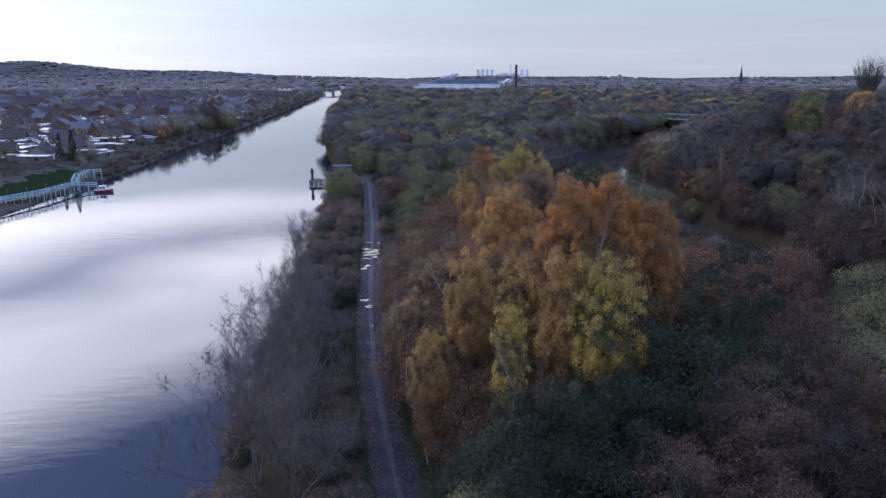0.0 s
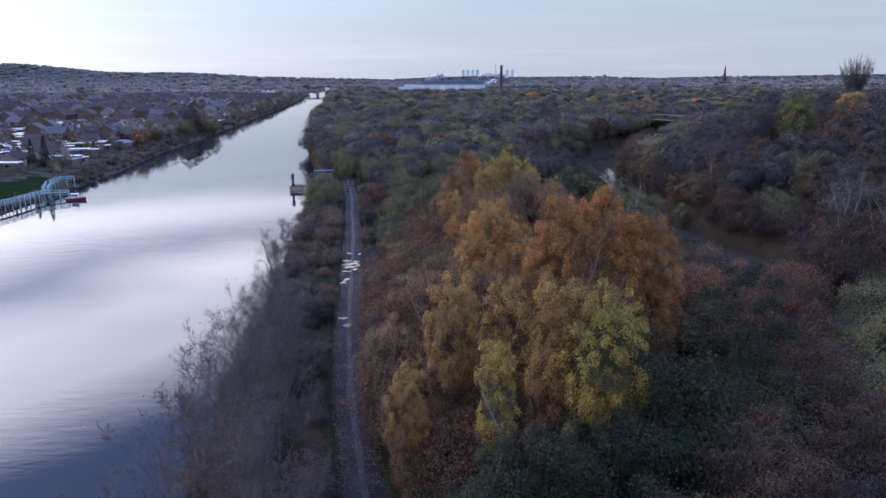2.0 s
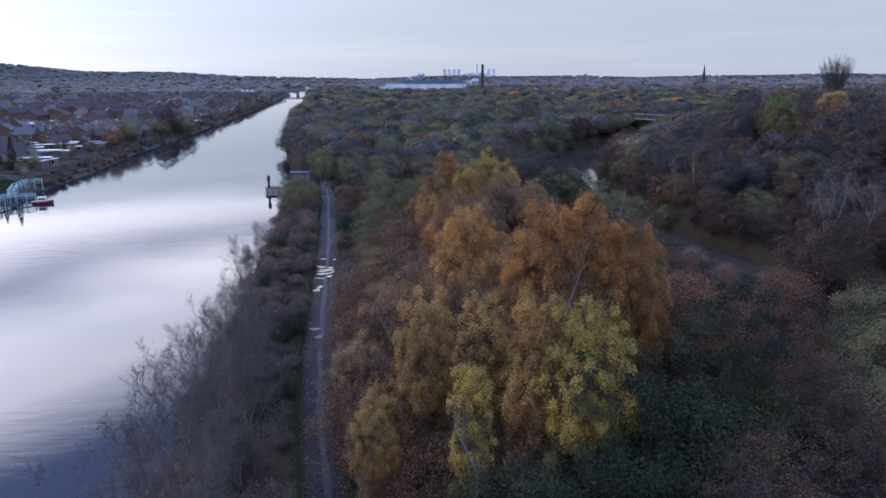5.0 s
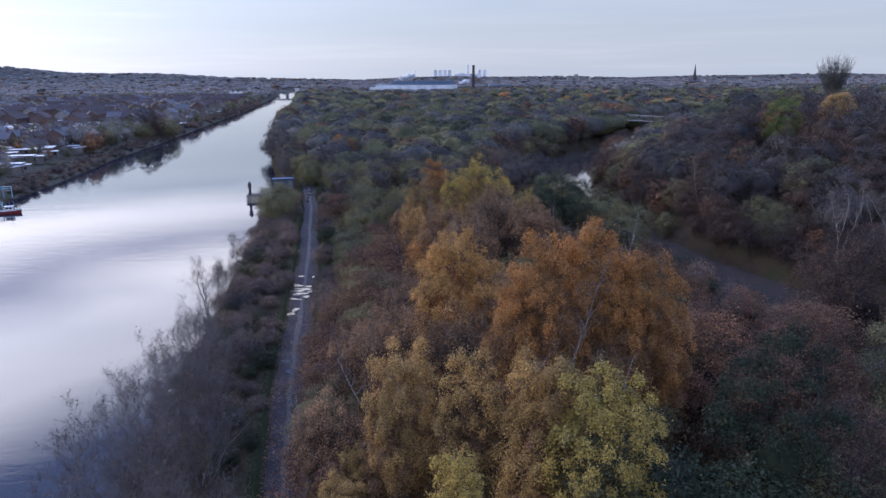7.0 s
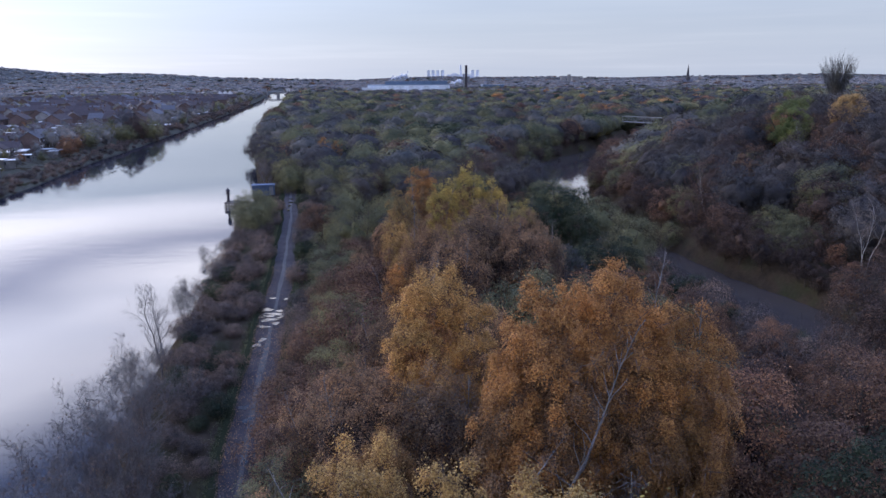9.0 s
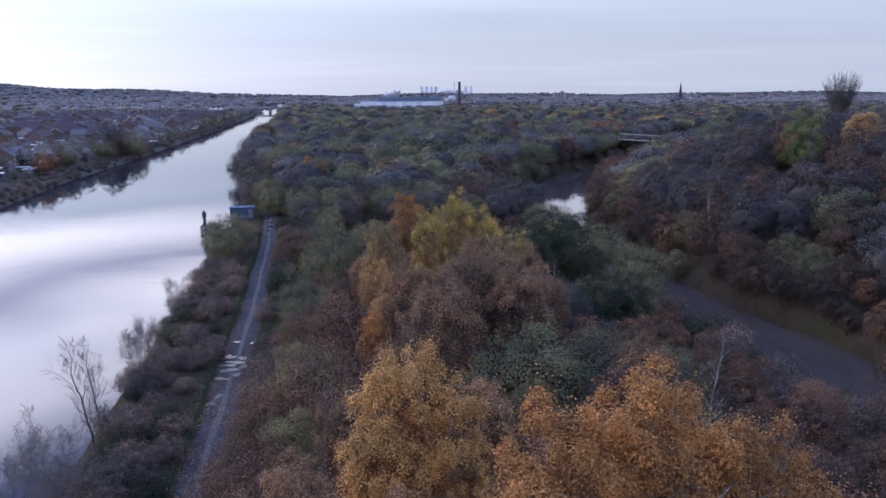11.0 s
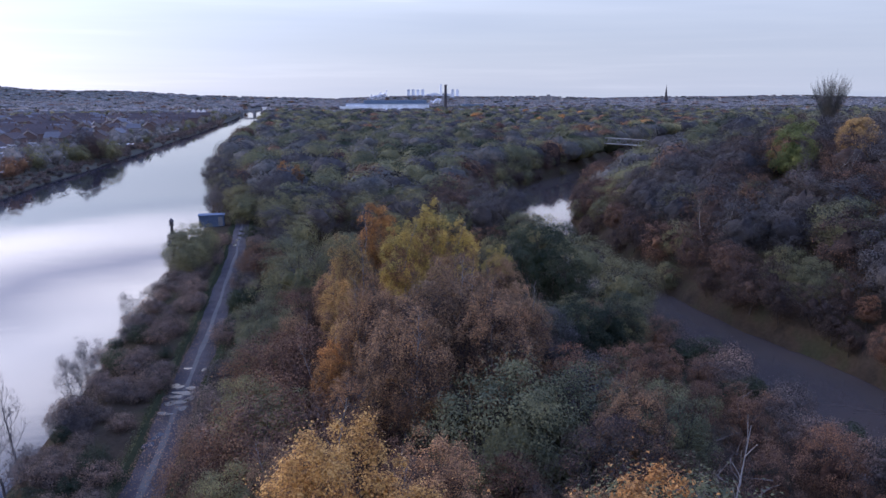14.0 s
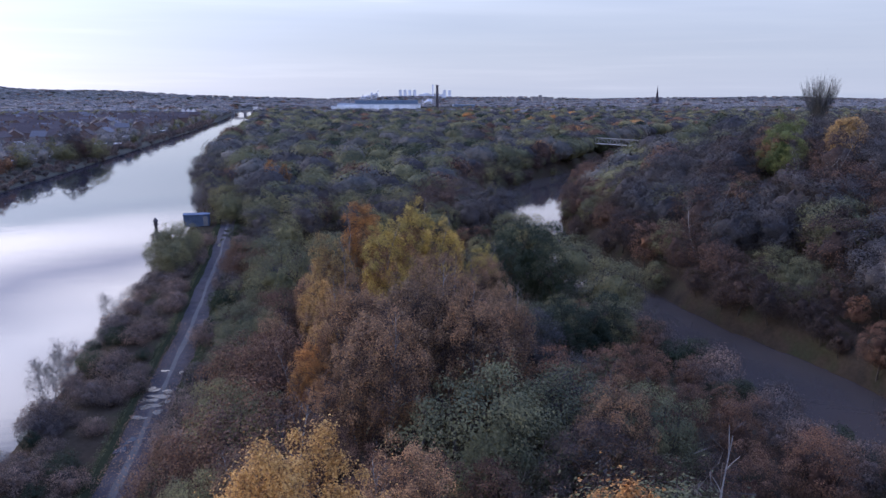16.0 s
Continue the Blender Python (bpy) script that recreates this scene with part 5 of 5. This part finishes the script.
def conifer(v):
    r = seeded(600 + v)
    segs, tips = [], []
    for i in range(9):
        segs.append((0, 0, i - 0.4, 0, 0, i + 0.6, 0.16 * (1 - i / 10), 0.16 * (1 - (i + 1) / 10)))
    n = 3000
    z = 9.5 * r.uniform(size=n) ** 1.3
    a = r.uniform(0, 6.28, n)
    rr = 1.9 * (1 - z / 9.8) ** 0.8 * r.uniform(0.6, 1.05, n)
    tips = np.stack([rr * np.cos(a), rr * np.sin(a), z + 0.4], 1)
    return tree("conifer_tree", r, (np.array(segs), tips), M_DARKBARK, LEAF["green"], "dark evergreen conifer by the gardens", 3000, 0.3, 0.1, quad=False, aspect=0.7)


kind("conifer", 1, conifer)
put("conifer", -118.0, 226.0, 1.0, 3), put("conifer", -121.0, 224.0, 0.85, 3)


for key, x, y, size in (("brown_mid", -120.0, 378.0, 1.15), ("plum_mid", -127.0, 386.0, 1.3), ("olive_mid", -117.5, 392.0, 1.15), ("rust_mid", -118.0, 300.0, 0.85), ("rust_mid", -121.0, 305.0, 0.7), ("olive_mid", -121.0, 368.0, 0.9)):
    put(key, x, y, size, 5)


def left_shore(x, y):
    return canal_l(y) - 16 < x < canal_l(y) - 5.0


scatter(["bank_bush"], [1], lambda x, y: canal_l(y) - 9 < x < canal_l(y) - 1.2 and y > 206, 200, 420, -130, -90, 2.2, 1500, 0.35, 0.6)
scatter(["bank_bush"], [1], lambda x, y: canal_l(y) - 7 < x < canal_l(y) - 0.8, 420, 900, -175, -110, 3.4, 1500, 0.6, 1.1)
scatter(["plum_far", "olive_far", "rust_far"], [5, 4, 1], left_shore, 216, 300, -125, -98, 4.5, 160, 0.35, 0.6)
scatter(["plum_far", "olive_far", "rust_far"], [5, 5, 1], lambda x, y: canal_l(y) - 26 < x < canal_l(y) - 4.5, 305, 420, -150, -104, 5.0, 400, 0.7, 1.15)
scatter(["plum_far", "olive_far"], [6, 3], left_shore, 420, 1250, -235, -110, 6.0, 2200, 0.6, 1.0)
scatter(["plum_far", "olive_far", "rust_far"], [3, 4, 1.2], lambda x, y: x < canal_l(y) - 14 and x > -0.68 * y, 215, 520, -360, -112, 6.2, 1300, 0.4, 0.7)

# ---- lawn, jetty and boat on the far bank ----
ys = np.arange(168, 212, 1.5)
tagged(strip("lawn", ys, lambda y: canal_l(y) - 15 + wave(y, 1.0, 2), lambda y: canal_l(y) - 6.5, lambda y, t: land(canal_l(y) - 15 + wave(y, 1.0, 2) * (1 - t) + 8.5 * t, y) + 0.12, M_LAWN, cols=8), "short green lawn sloping to the canal", "grass", kind="structure")


ys = np.concatenate([np.arange(140, 250, 1.5), np.arange(250, 1250, 6.0)])
tagged(strip("bank_grass", ys, lambda y: canal_l(y) - 24, lambda y: canal_l(y) - 0.6, lambda y, t: land(canal_l(y) - 24 + 23.4 * t, y) + 0.06, M_BANK, cols=14), "rough dark grass on the far bank", "grass", kind="structure")


def beam(bm, p, q, w, h):
    """A squared bar from p to q."""
    p, q = Vector(p), Vector(q)
    d = (q - p)
    L = d.length
    m = d.to_track_quat("X", "Z").to_matrix().to_4x4()
    m.translation = p
    vs = [bm.verts.new(m @ Vector((x, y, z))) for x in (0, L) for y in (-w / 2, w / 2) for z in (-h / 2, h / 2)]
    for f in ((0, 1, 3, 2), (4, 6, 7, 5), (0, 4, 5, 1), (2, 3, 7, 6), (0, 2, 6, 4), (1, 5, 7, 3)):
        bm.faces.new([vs[i] for i in f])


def beams(items, w, h):
    bm = bmesh.new()
    for p, q in items:
        beam(bm, p, q, w, h)
    bmesh.ops.recalc_face_normals(bm, faces=bm.faces)
    return bm


def railed_walk(points, label):
    ob = thing("jetty_walkway", label, "jetty", "walkways on the far bank")
    post = None
    for (ax, ay, az), (bx, by, bz) in zip(points, points[1:]):
        L = math.hypot(bx - ax, by - ay)
        nx, ny = -(by - ay) / L * 0.6, (bx - ax) / L * 0.6
        part("deck", beams([((ax, ay, az - 0.06), (bx, by, bz - 0.06))], 1.3, 0.12), M_TIMBER, ob)
        n = max(1, round(L / 2.2))
        for s in (-1, 1):
            for hgt in (0.55, 1.1):
                part("rail", beams([((ax + s * nx, ay + s * ny, az + hgt), (bx + s * nx, by + s * ny, bz + hgt))], 0.1, 0.1), M_CYAN, ob, "pale blue painted rail")
            for i in range(n + 1):
                t = i / n
                p = part("post", post or boxes((-0.07, -0.07, -1.9, 0.07, 0.07, 1.15)), M_CYAN, ob)
                post = p.data
                p.location = (ax + (bx - ax) * t + s * nx, ay + (by - ay) * t + s * ny, az + (bz - az) * t)
    return ob


railed_walk([(-104.5, 150, -1.0), (-101.6, 158, -1.1), (-99.4, 167, -1.3), (-98.2, 174, -1.4), (-98.0, 184.5, -1.5), (-92.8, 187.8, -1.9)], "long timber walkway with pale blue railings over the bank")
railed_walk([(-97.2, 186.0, -1.4), (-99.4, 189.0, -1.1), (-102.2, 196.5, -0.7), (-103.0, 203.5, -0.6), (-99.8, 205.5, -0.6)], "curving walkway with pale blue railings climbing the bank")


def boat(x, y, turn):
    ob = thing("boat", "small red boat with a white cabin moored at the jetty", "boat")
    n = 9
    V = []
    for i in range(n):
        t = i / (n - 1)
        w = 1.15 * (1 - max(0, (t - 0.45) / 0.55) ** 2.2) * (0.88 + 0.12 * min(1, t * 4)) + 0.02
        sheer = 0.85 + 0.5 * max(0, t - 0.4) ** 1.5
        X = -3.0 + 6.2 * t + (0.0)
        V += [(X, -w, sheer), (X * 0.96, -w * 0.75, 0.1), (X * 0.92, 0, -0.35), (X * 0.96, w * 0.75, 0.1), (X, w, sheer)]
    F = [(5 * i + k, 5 * i + k + 1, 5 * i + k + 6, 5 * i + k + 5) for i in range(n - 1) for k in range(4)]
    F += [(5 * i, 5 * i + 5, 5 * i + 9, 5 * i + 4) for i in range(n - 1)]
    me = bpy.data.meshes.new("hull")
    me.from_pydata(V, [], F + [(0, 4, 3, 2, 1)])
    part("hull", me, M_RED, ob)
    gun = [((V[5 * i + k][0], V[5 * i + k][1], V[5 * i + k][2]), (V[5 * i + 5 + k][0], V[5 * i + 5 + k][1], V[5 * i + 5 + k][2])) for i in range(n - 1) for k in (0, 4)]
    part("gunwale", beams(gun, 0.16, 0.2), M_CYAN, ob, "pale blue gunwale")
    cab = part("cabin", boxes((-1.2, -0.75, 0.85, 0.9, 0.75, 2.1), (-1.35, -0.85, 2.1, 1.05, 0.85, 2.2)), M_WHITE, ob, "white cabin")
    for s in (-1, 1):
        for xx in (-0.9, 0.05):
            part("window", boxes((xx, s * 0.75 - 0.03, 1.35, xx + 0.7, s * 0.75 + 0.03, 1.85)), M_GLASS, cab)
    part("mast", beams([((0.2, 0, 2.2), (0.2, 0, 3.6))], 0.07, 0.07), M_STEEL, ob)
    ob.matrix_basis = place(x, y, -3.02, turn, 0.78)


boat(-90.0, 185.5, radians(12))
for i in range(4):
    p = tagged(part("mooring_post", boxes((-0.12, -0.12, -2.5, 0.12, 0.12, 1.9)), M_TIMBER), "weathered timber post at the water's edge", "post", "mooring posts")
    p.location = (-99.5 - 2.3 * i, 184.0 - 4.5 * i, -1.8)


def garden_fence(x, y, turn, n):
    """A run of boarded panels between posts."""
    ob = thing("garden_fence", "brown boarded garden fence between the houses", "fence", "garden fences")
    panel = post = None
    for i in range(n):
        p = part("panel", panel or boxes(*[(0.08 + 0.29 * k, -0.015, 0.08, 0.35 + 0.29 * k, 0.015, 1.65) for k in range(6)], (0.05, 0.016, 0.4, 1.85, 0.06, 0.5), (0.05, 0.016, 1.2, 1.85, 0.06, 1.3)), M_TIMBER, ob)
        panel = p.data
        p.location = (1.9 * i, 0, 0)
        q = part("post", post or boxes((-0.05, -0.05, -0.5, 0.05, 0.05, 1.8)), M_TIMBER, ob)
        post = q.data
        q.location = (1.9 * i, 0, 0)
    ob.matrix_basis = place(x, y, land1(x, y), turn)


for i in range(9):
    fy = 186 + 15.0 * i
    garden_fence(float(canal_l(fy)) - 20, fy, radians(172 - 3 * (i % 3)), 9)
    garden_fence(float(canal_l(fy)) - 19.4, fy + 0.5, radians(97), 7)


# ---- beacon, hut ----
def beacon(x, y):
    ob = thing("navigation_beacon", "small dark light column on a timber platform in the canal", "beacon")
    for i, (dx, dy) in enumerate(((-1.3, -1.3), (1.3, -1.3), (-1.3, 1.3), (1.3, 1.3), (0, -1.3), (0, 1.3))):
        part("pile", tube_mesh("pile", [(dx, dy, -5.5, dx, dy, -1.7, 0.17, 0.15)], 8), M_TIMBER, ob)
    part("platform", boxes((-1.7, -1.7, -1.95, 1.7, 1.7, -1.7)), M_TIMBER, ob)
    for z in (-2.4, -2.9):
        for s in (-1, 1):
            part("fender", boxes((-1.75, s * 1.6 - 0.1, z, 1.75, s * 1.6 + 0.1, z + 0.22)), M_TIMBER, ob)
    col = [(-1.0, 0, -1.7, -1.0, 0, -1.4, 0.55, 0.5), (-1.0, 0, -1.4, -1.0, 0, 0.1, 0.36, 0.28), (-1.0, 0, 0.1, -1.0, 0, 0.25, 0.6, 0.58), (-1.0, 0, 0.25, -1.0, 0, 0.95, 0.42, 0.42)]
    part("column", tube_mesh("column", col, 10), M_BRICK_DARK, ob, "dark column")
    part("lantern_roof", tube_mesh("lantern_roof", [(-1.0, 0, 0.95, -1.0, 0, 1.75, 0.62, 0.03)], 10), M_BRICK_DARK, ob)
    for i in range(4):
        part("rail_post", boxes((0.1 + 0.5 * i, -1.6, -1.7, 0.16 + 0.5 * i, -1.54, -0.75)), M_STEEL, ob)
    for z in (-0.8, -1.2):
        part("rail", boxes((0.05, -1.6, z, 1.7, -1.54, z + 0.06)), M_STEEL, ob)
    part("gangway", boxes((1.7, -0.5, -1.9, 4.5, 0.5, -1.75)), M_TIMBER, ob)
    ob.location = (x, y, 0)


def tube_mesh(name, segs, sides):
    v, f = tube(np.array(segs, float), sides)
    n = len(segs)
    me = bpy.data.meshes.new(name)
    caps = [tuple(2 * sides * i + k for k in range(sides)) for i in range(n)] + [tuple(2 * sides * i + sides + k for k in range(sides)) for i in range(n)]
    me.from_pydata([tuple(p) for p in v], [], [tuple(int(i) for i in q) for q in f] + caps)
    return me


beacon(-36.0, 199.0)


def hut(x, y, turn):
    ob = thing("steel_hut", "blue grey sheet steel hut beside the towpath", "hut")
    part("wall", boxes((-2.6, -1.3, -0.2, 2.6, 1.3, 2.3)), M_BLUE_STEEL, ob)
    part("roof", boxes((-2.75, -1.45, 2.3, 2.75, 1.45, 2.42)), M_BLUE_STEEL, ob)
    for i in range(12):
        part("rib", boxes((-2.5 + i * 0.45, -1.345, 0.0, -2.38 + i * 0.45, -1.3, 2.25)), M_BLUE_STEEL, ob)
    dr = part("door", boxes((1.4, -1.36, 0.0, 2.3, -1.30, 2.0)), M_STEEL, ob)
    part("handle", boxes((1.5, -1.42, 0.95, 1.56, -1.36, 1.15)), M_TIMBER, dr)
    ob.matrix_basis = place(x, y, 0.0, turn)


hut(-28.4, 199.0, radians(8))


# ---- truss bridge over the river ----
def truss_bridge(p, q, z, h, w):
    ob = thing("truss_bridge", "long grey steel lattice footbridge over the river", "bridge")
    p, q = Vector((*p, z)), Vector((*q, z))
    d = q - p
    side = Vector((-d.y, d.x, 0)).normalized() * w / 2
    up = Vector((0, 0, h))
    n = 18
    part("deck", beams([(p, q)], w * 0.8, 0.12), M_STEEL, ob)
    for s in (-1, 1):
        o = side * s
        for zz, nm in ((0, "lower_chord"), (h, "top_chord")):
            part(nm, beams([(p + o + Vector((0, 0, zz)), q + o + Vector((0, 0, zz)))], 0.16, 0.2), M_STEEL, ob)
        for i in range(n + 1):
            a = p + d * i / n + o
            part("upright", beams([(a, a + up)], 0.13, 0.13), M_STEEL, ob)
            if i < n:
                b = p + d * (i + 1) / n + o
                part("diagonal", beams([(a + up * (i % 2), b + up * (1 - i % 2))], 0.1, 0.1), M_STEEL, ob)
    for i in range(0, n + 1, 2):
        a = p + d * i / n
        part("cross_beam", beams([(a - side + up, a + side + up)], 0.18, 0.18), M_STEEL, ob)
    for t in (0.3, 0.92):
        a = p + d * t
        part("pier", boxes((a.x - 0.3, a.y - 0.3, -8, a.x + 0.3, a.y + 0.3, z - 0.1)), M_TIMBER, ob)


truss_bridge((114, 365), (146, 312), 5.7, 2.6, 2.4)


# ---- the skyline ----
def revolve(name, prof, sides=24):
    """A surface of revolution about z through (radius, height) points."""
    a = np.arange(sides) * 2 * math.pi / sides
    V = np.concatenate([np.stack([r * np.cos(a), r * np.sin(a), np.full(sides, z)], 1) for r, z in prof])
    k = np.arange(sides)
    F = np.concatenate([np.stack([i * sides + k, i * sides + (k + 1) % sides, (i + 1) * sides + (k + 1) % sides, (i + 1) * sides + k], 1) for i in range(len(prof) - 1)])
    return smooth_shade(mesh_np(name, V, F))


def cooling_tower(x, y, h, r):
    ob = thing("cooling_tower", "concrete cooling tower on the far horizon, paled in colour for haze", "cooling tower", "cooling towers of the power station")
    prof = [(r * (0.62 + 0.38 * ((0.78 - t) / 0.78) ** 2 if t < 0.78 else 0.62 + 0.35 * (t - 0.78) ** 1.2), h * (0.06 + 0.94 * t)) for t in np.linspace(0, 1, 12)]
    part("shell", revolve("shell", prof), M_HAZED_CONCRETE, ob)
    part("basin", revolve("basin", [(r * 1.02, -2), (r * 1.02, h * 0.03)]), M_HAZED_CONCRETE, ob)
    for k in range(12):
        a = k * math.pi / 6
        part("leg", tube_mesh("leg", [(r * math.cos(a), r * math.sin(a), 0, r * 0.97 * math.cos(a + 0.2), r * 0.97 * math.sin(a + 0.2), h * 0.07, 0.8, 0.8)], 5), M_HAZED_CONCRETE, ob)
    ob.location = (x, y, 0)


D = 4400.0
for px in (0.048, 0.0545, 0.061, 0.0675, 0.1085, 0.1155):
    cooling_tower(px * D, D, 62, 15)


def stack(name, label, x, y, h, r0, r1, mat, bands=()):
    ob = thing(name, label, "chimney")
    part("shaft", revolve("shaft", [(r0, 0), (r1, h)], 16), mat, ob)
    part("rim", revolve("rim", [(r1 * 1.15, h - 2), (r1 * 1.15, h), (r1 * 0.7, h)], 16), mat, ob)
    for z in bands:
        part("platform", revolve("platform", [(r1 * 1.1, z), (r1 * 1.7, z), (r1 * 1.7, z + 1), (r1 * 1.1, z + 1)], 16), M_STEEL, ob)
    ob.location = (x, y, 0)


stack("power_station_chimney", "tall slim grey chimney far beyond the woods", 0.0925 * D, D, 92, 5.5, 4.5, M_HAZED_CONCRETE)
tagged(part("turbine_hall", boxes((0.073 * D, D, 0, 0.108 * D, D + 60, 36), (0.080 * D, D + 5, 36, 0.088 * D, D + 50, 42))  , M_HAZED_CONCRETE), "long turbine hall on the horizon, paled in colour for haze", "power station")
stack("factory_chimney", "dark brick factory chimney above the woods", 0.1005 * 1500, 1500, 48.5, 3.0, 2.5, M_BRICK_DARK, (30,))
stack("flue_pipe", "pale steel flue beside the factory chimney", 0.1005 * 1500 - 5.2, 1496, 32, 1.3, 1.2, M_STEEL)


def factory():
    ob = thing("factory", "long low factory clad in blue and pale sheet", "factory")
    part("hall", boxes((-42, 1300, 0, 102, 1360, 12.5)), M_FACTORY_PALE, ob, "pale blue clad hall")
    part("roof", boxes((-43, 1299, 12.5, 103, 1361, 13.3)), M_FACTORY_BLUE, ob)
    part("upper_hall", boxes((-12, 1335, 13.3, 100, 1358, 19)), M_FACTORY_BLUE, ob, "blue upper hall")
    part("side_building", boxes((-52, 1290, 0, -10, 1299, 8.5), (-53, 1289, 8.5, -9, 1299, 9.1)), M_FACTORY_PALE, ob)
    for i in range(16):
        part("panel", boxes((-40 + i * 8.8, 1299.6, 1, -32.6 + i * 8.8, 1299.98, 12)), M_FACTORY_PALE, ob)
    for i in range(5):
        part("vent", boxes((-5 + i * 22, 1340, 19, 1 + i * 22, 1346, 21.5)), M_STEEL, ob)


factory()
tagged(part("warehouse", boxes((190, 1540, 0, 235, 1570, 8.5), (189, 1539, 8.5, 236, 1571, 9.2))  , M_FACTORY_BLUE), "low blue warehouse among the far trees", "warehouse")


def steam(x, y, z, length, r, seed):
    g = np.random.default_rng(seed)
    bm = bmesh.new()
    for i in range(70):
        t = (i / 70)
        c = Vector((x - r * 1.0 + length * t + g.normal() * r * 0.35, y + g.normal() * r * 0.5, z + length * 0.28 * t ** 0.7 + g.normal() * r * 0.3))
        bmesh.ops.create_icosphere(bm, subdivisions=2, radius=float(r * g.uniform(0.2, 0.5) * (0.6 + 0.7 * t)), matrix=Matrix.Translation(c))
    for v in bm.verts:
        v.co += noise.noise_vector(v.co * 0.35) * r * 0.35
    for f in bm.faces:
        f.smooth = True
    tagged(part("steam_plume", bm, M_STEAM), "white steam drifting from the factory roof", "steam", kind="stuff")


steam(5, 1345, 21, 30, 6.0, 1)
steam(128, 1490, 12, 16, 6.0, 2)


def church(x, y):
    ob = thing("church", "distant church with a tall dark spire", "church")
    part("tower", boxes((-4, -4, 0, 4, 4, 20)), M_BRICK_DARK, ob)
    part("spire", revolve("spire", [(4.6, 20), (0.15, 54)], 8), M_BRICK_DARK, ob)
    part("nave", wall_bm(26, 11, 9, 7), M_BRICK_DARK, ob)
    part("roof", roof_bm(26, 11, 9, 7), M_SLATE, ob)
    ob.location = (x, y, 0)


church(0.41 * 1900, 1900)


def far_block(x, y, w, h, label):
    ob = thing("far_building", label, "building", "buildings on the horizon")
    part("wall", boxes((-w / 2, -8, 0, w / 2, 8, h)), M_RENDER, ob)
    part("roof", boxes((-w / 2 - 0.6, -8.6, h, w / 2 + 0.6, 8.6, h + 1)), M_SLATE, ob)
    ob.location = (x, y, 0)


for fx, y, w, h in ((0.235, 3000, 22, 22), (0.243, 3000, 12, 29), (0.252, 3050, 30, 20), (0.27, 2700, 40, 15), (0.43, 2100, 20, 12), (0.462, 2500, 40, 13), (0.50, 2900, 50, 15)):
    far_block(fx * y, y, w, h, "pale low building on the far horizon")


def far_bridge():
    ob = thing("canal_bridge", "low steel bridge with a white control cabin across the canal", "bridge")
    y = 1255
    x0, x1 = float(canal_l(y)) - 10, float(canal_r(y)) + 10
    part("deck", boxes((x0, y, 2.6, x1, y + 8, 4.4)), M_STEEL, ob)
    for x in (x0 + 8, (x0 + x1) / 2, x1 - 8):
        part("pier", boxes((x - 2, y, -6, x + 2, y + 8, 2.6)), M_STEEL, ob)
    part("control_cabin", boxes((x1 - 13, y - 6, -3, x1 - 8, y, 8), (x1 - 14, y - 7, 8, x1 - 7, y + 1, 9)), M_WHITE, ob, "white control cabin")


far_bridge()
for i, (x, y) in enumerate(((-207, 948), (-214, 952), (-200, 944))):
    h = house(8.0, 9.0, 6.0, 4.5, M_WHITE, M_SLATE, "white gabled house by the canal", False)
    h.matrix_basis = place(x, y, land1(x, y), radians(95))
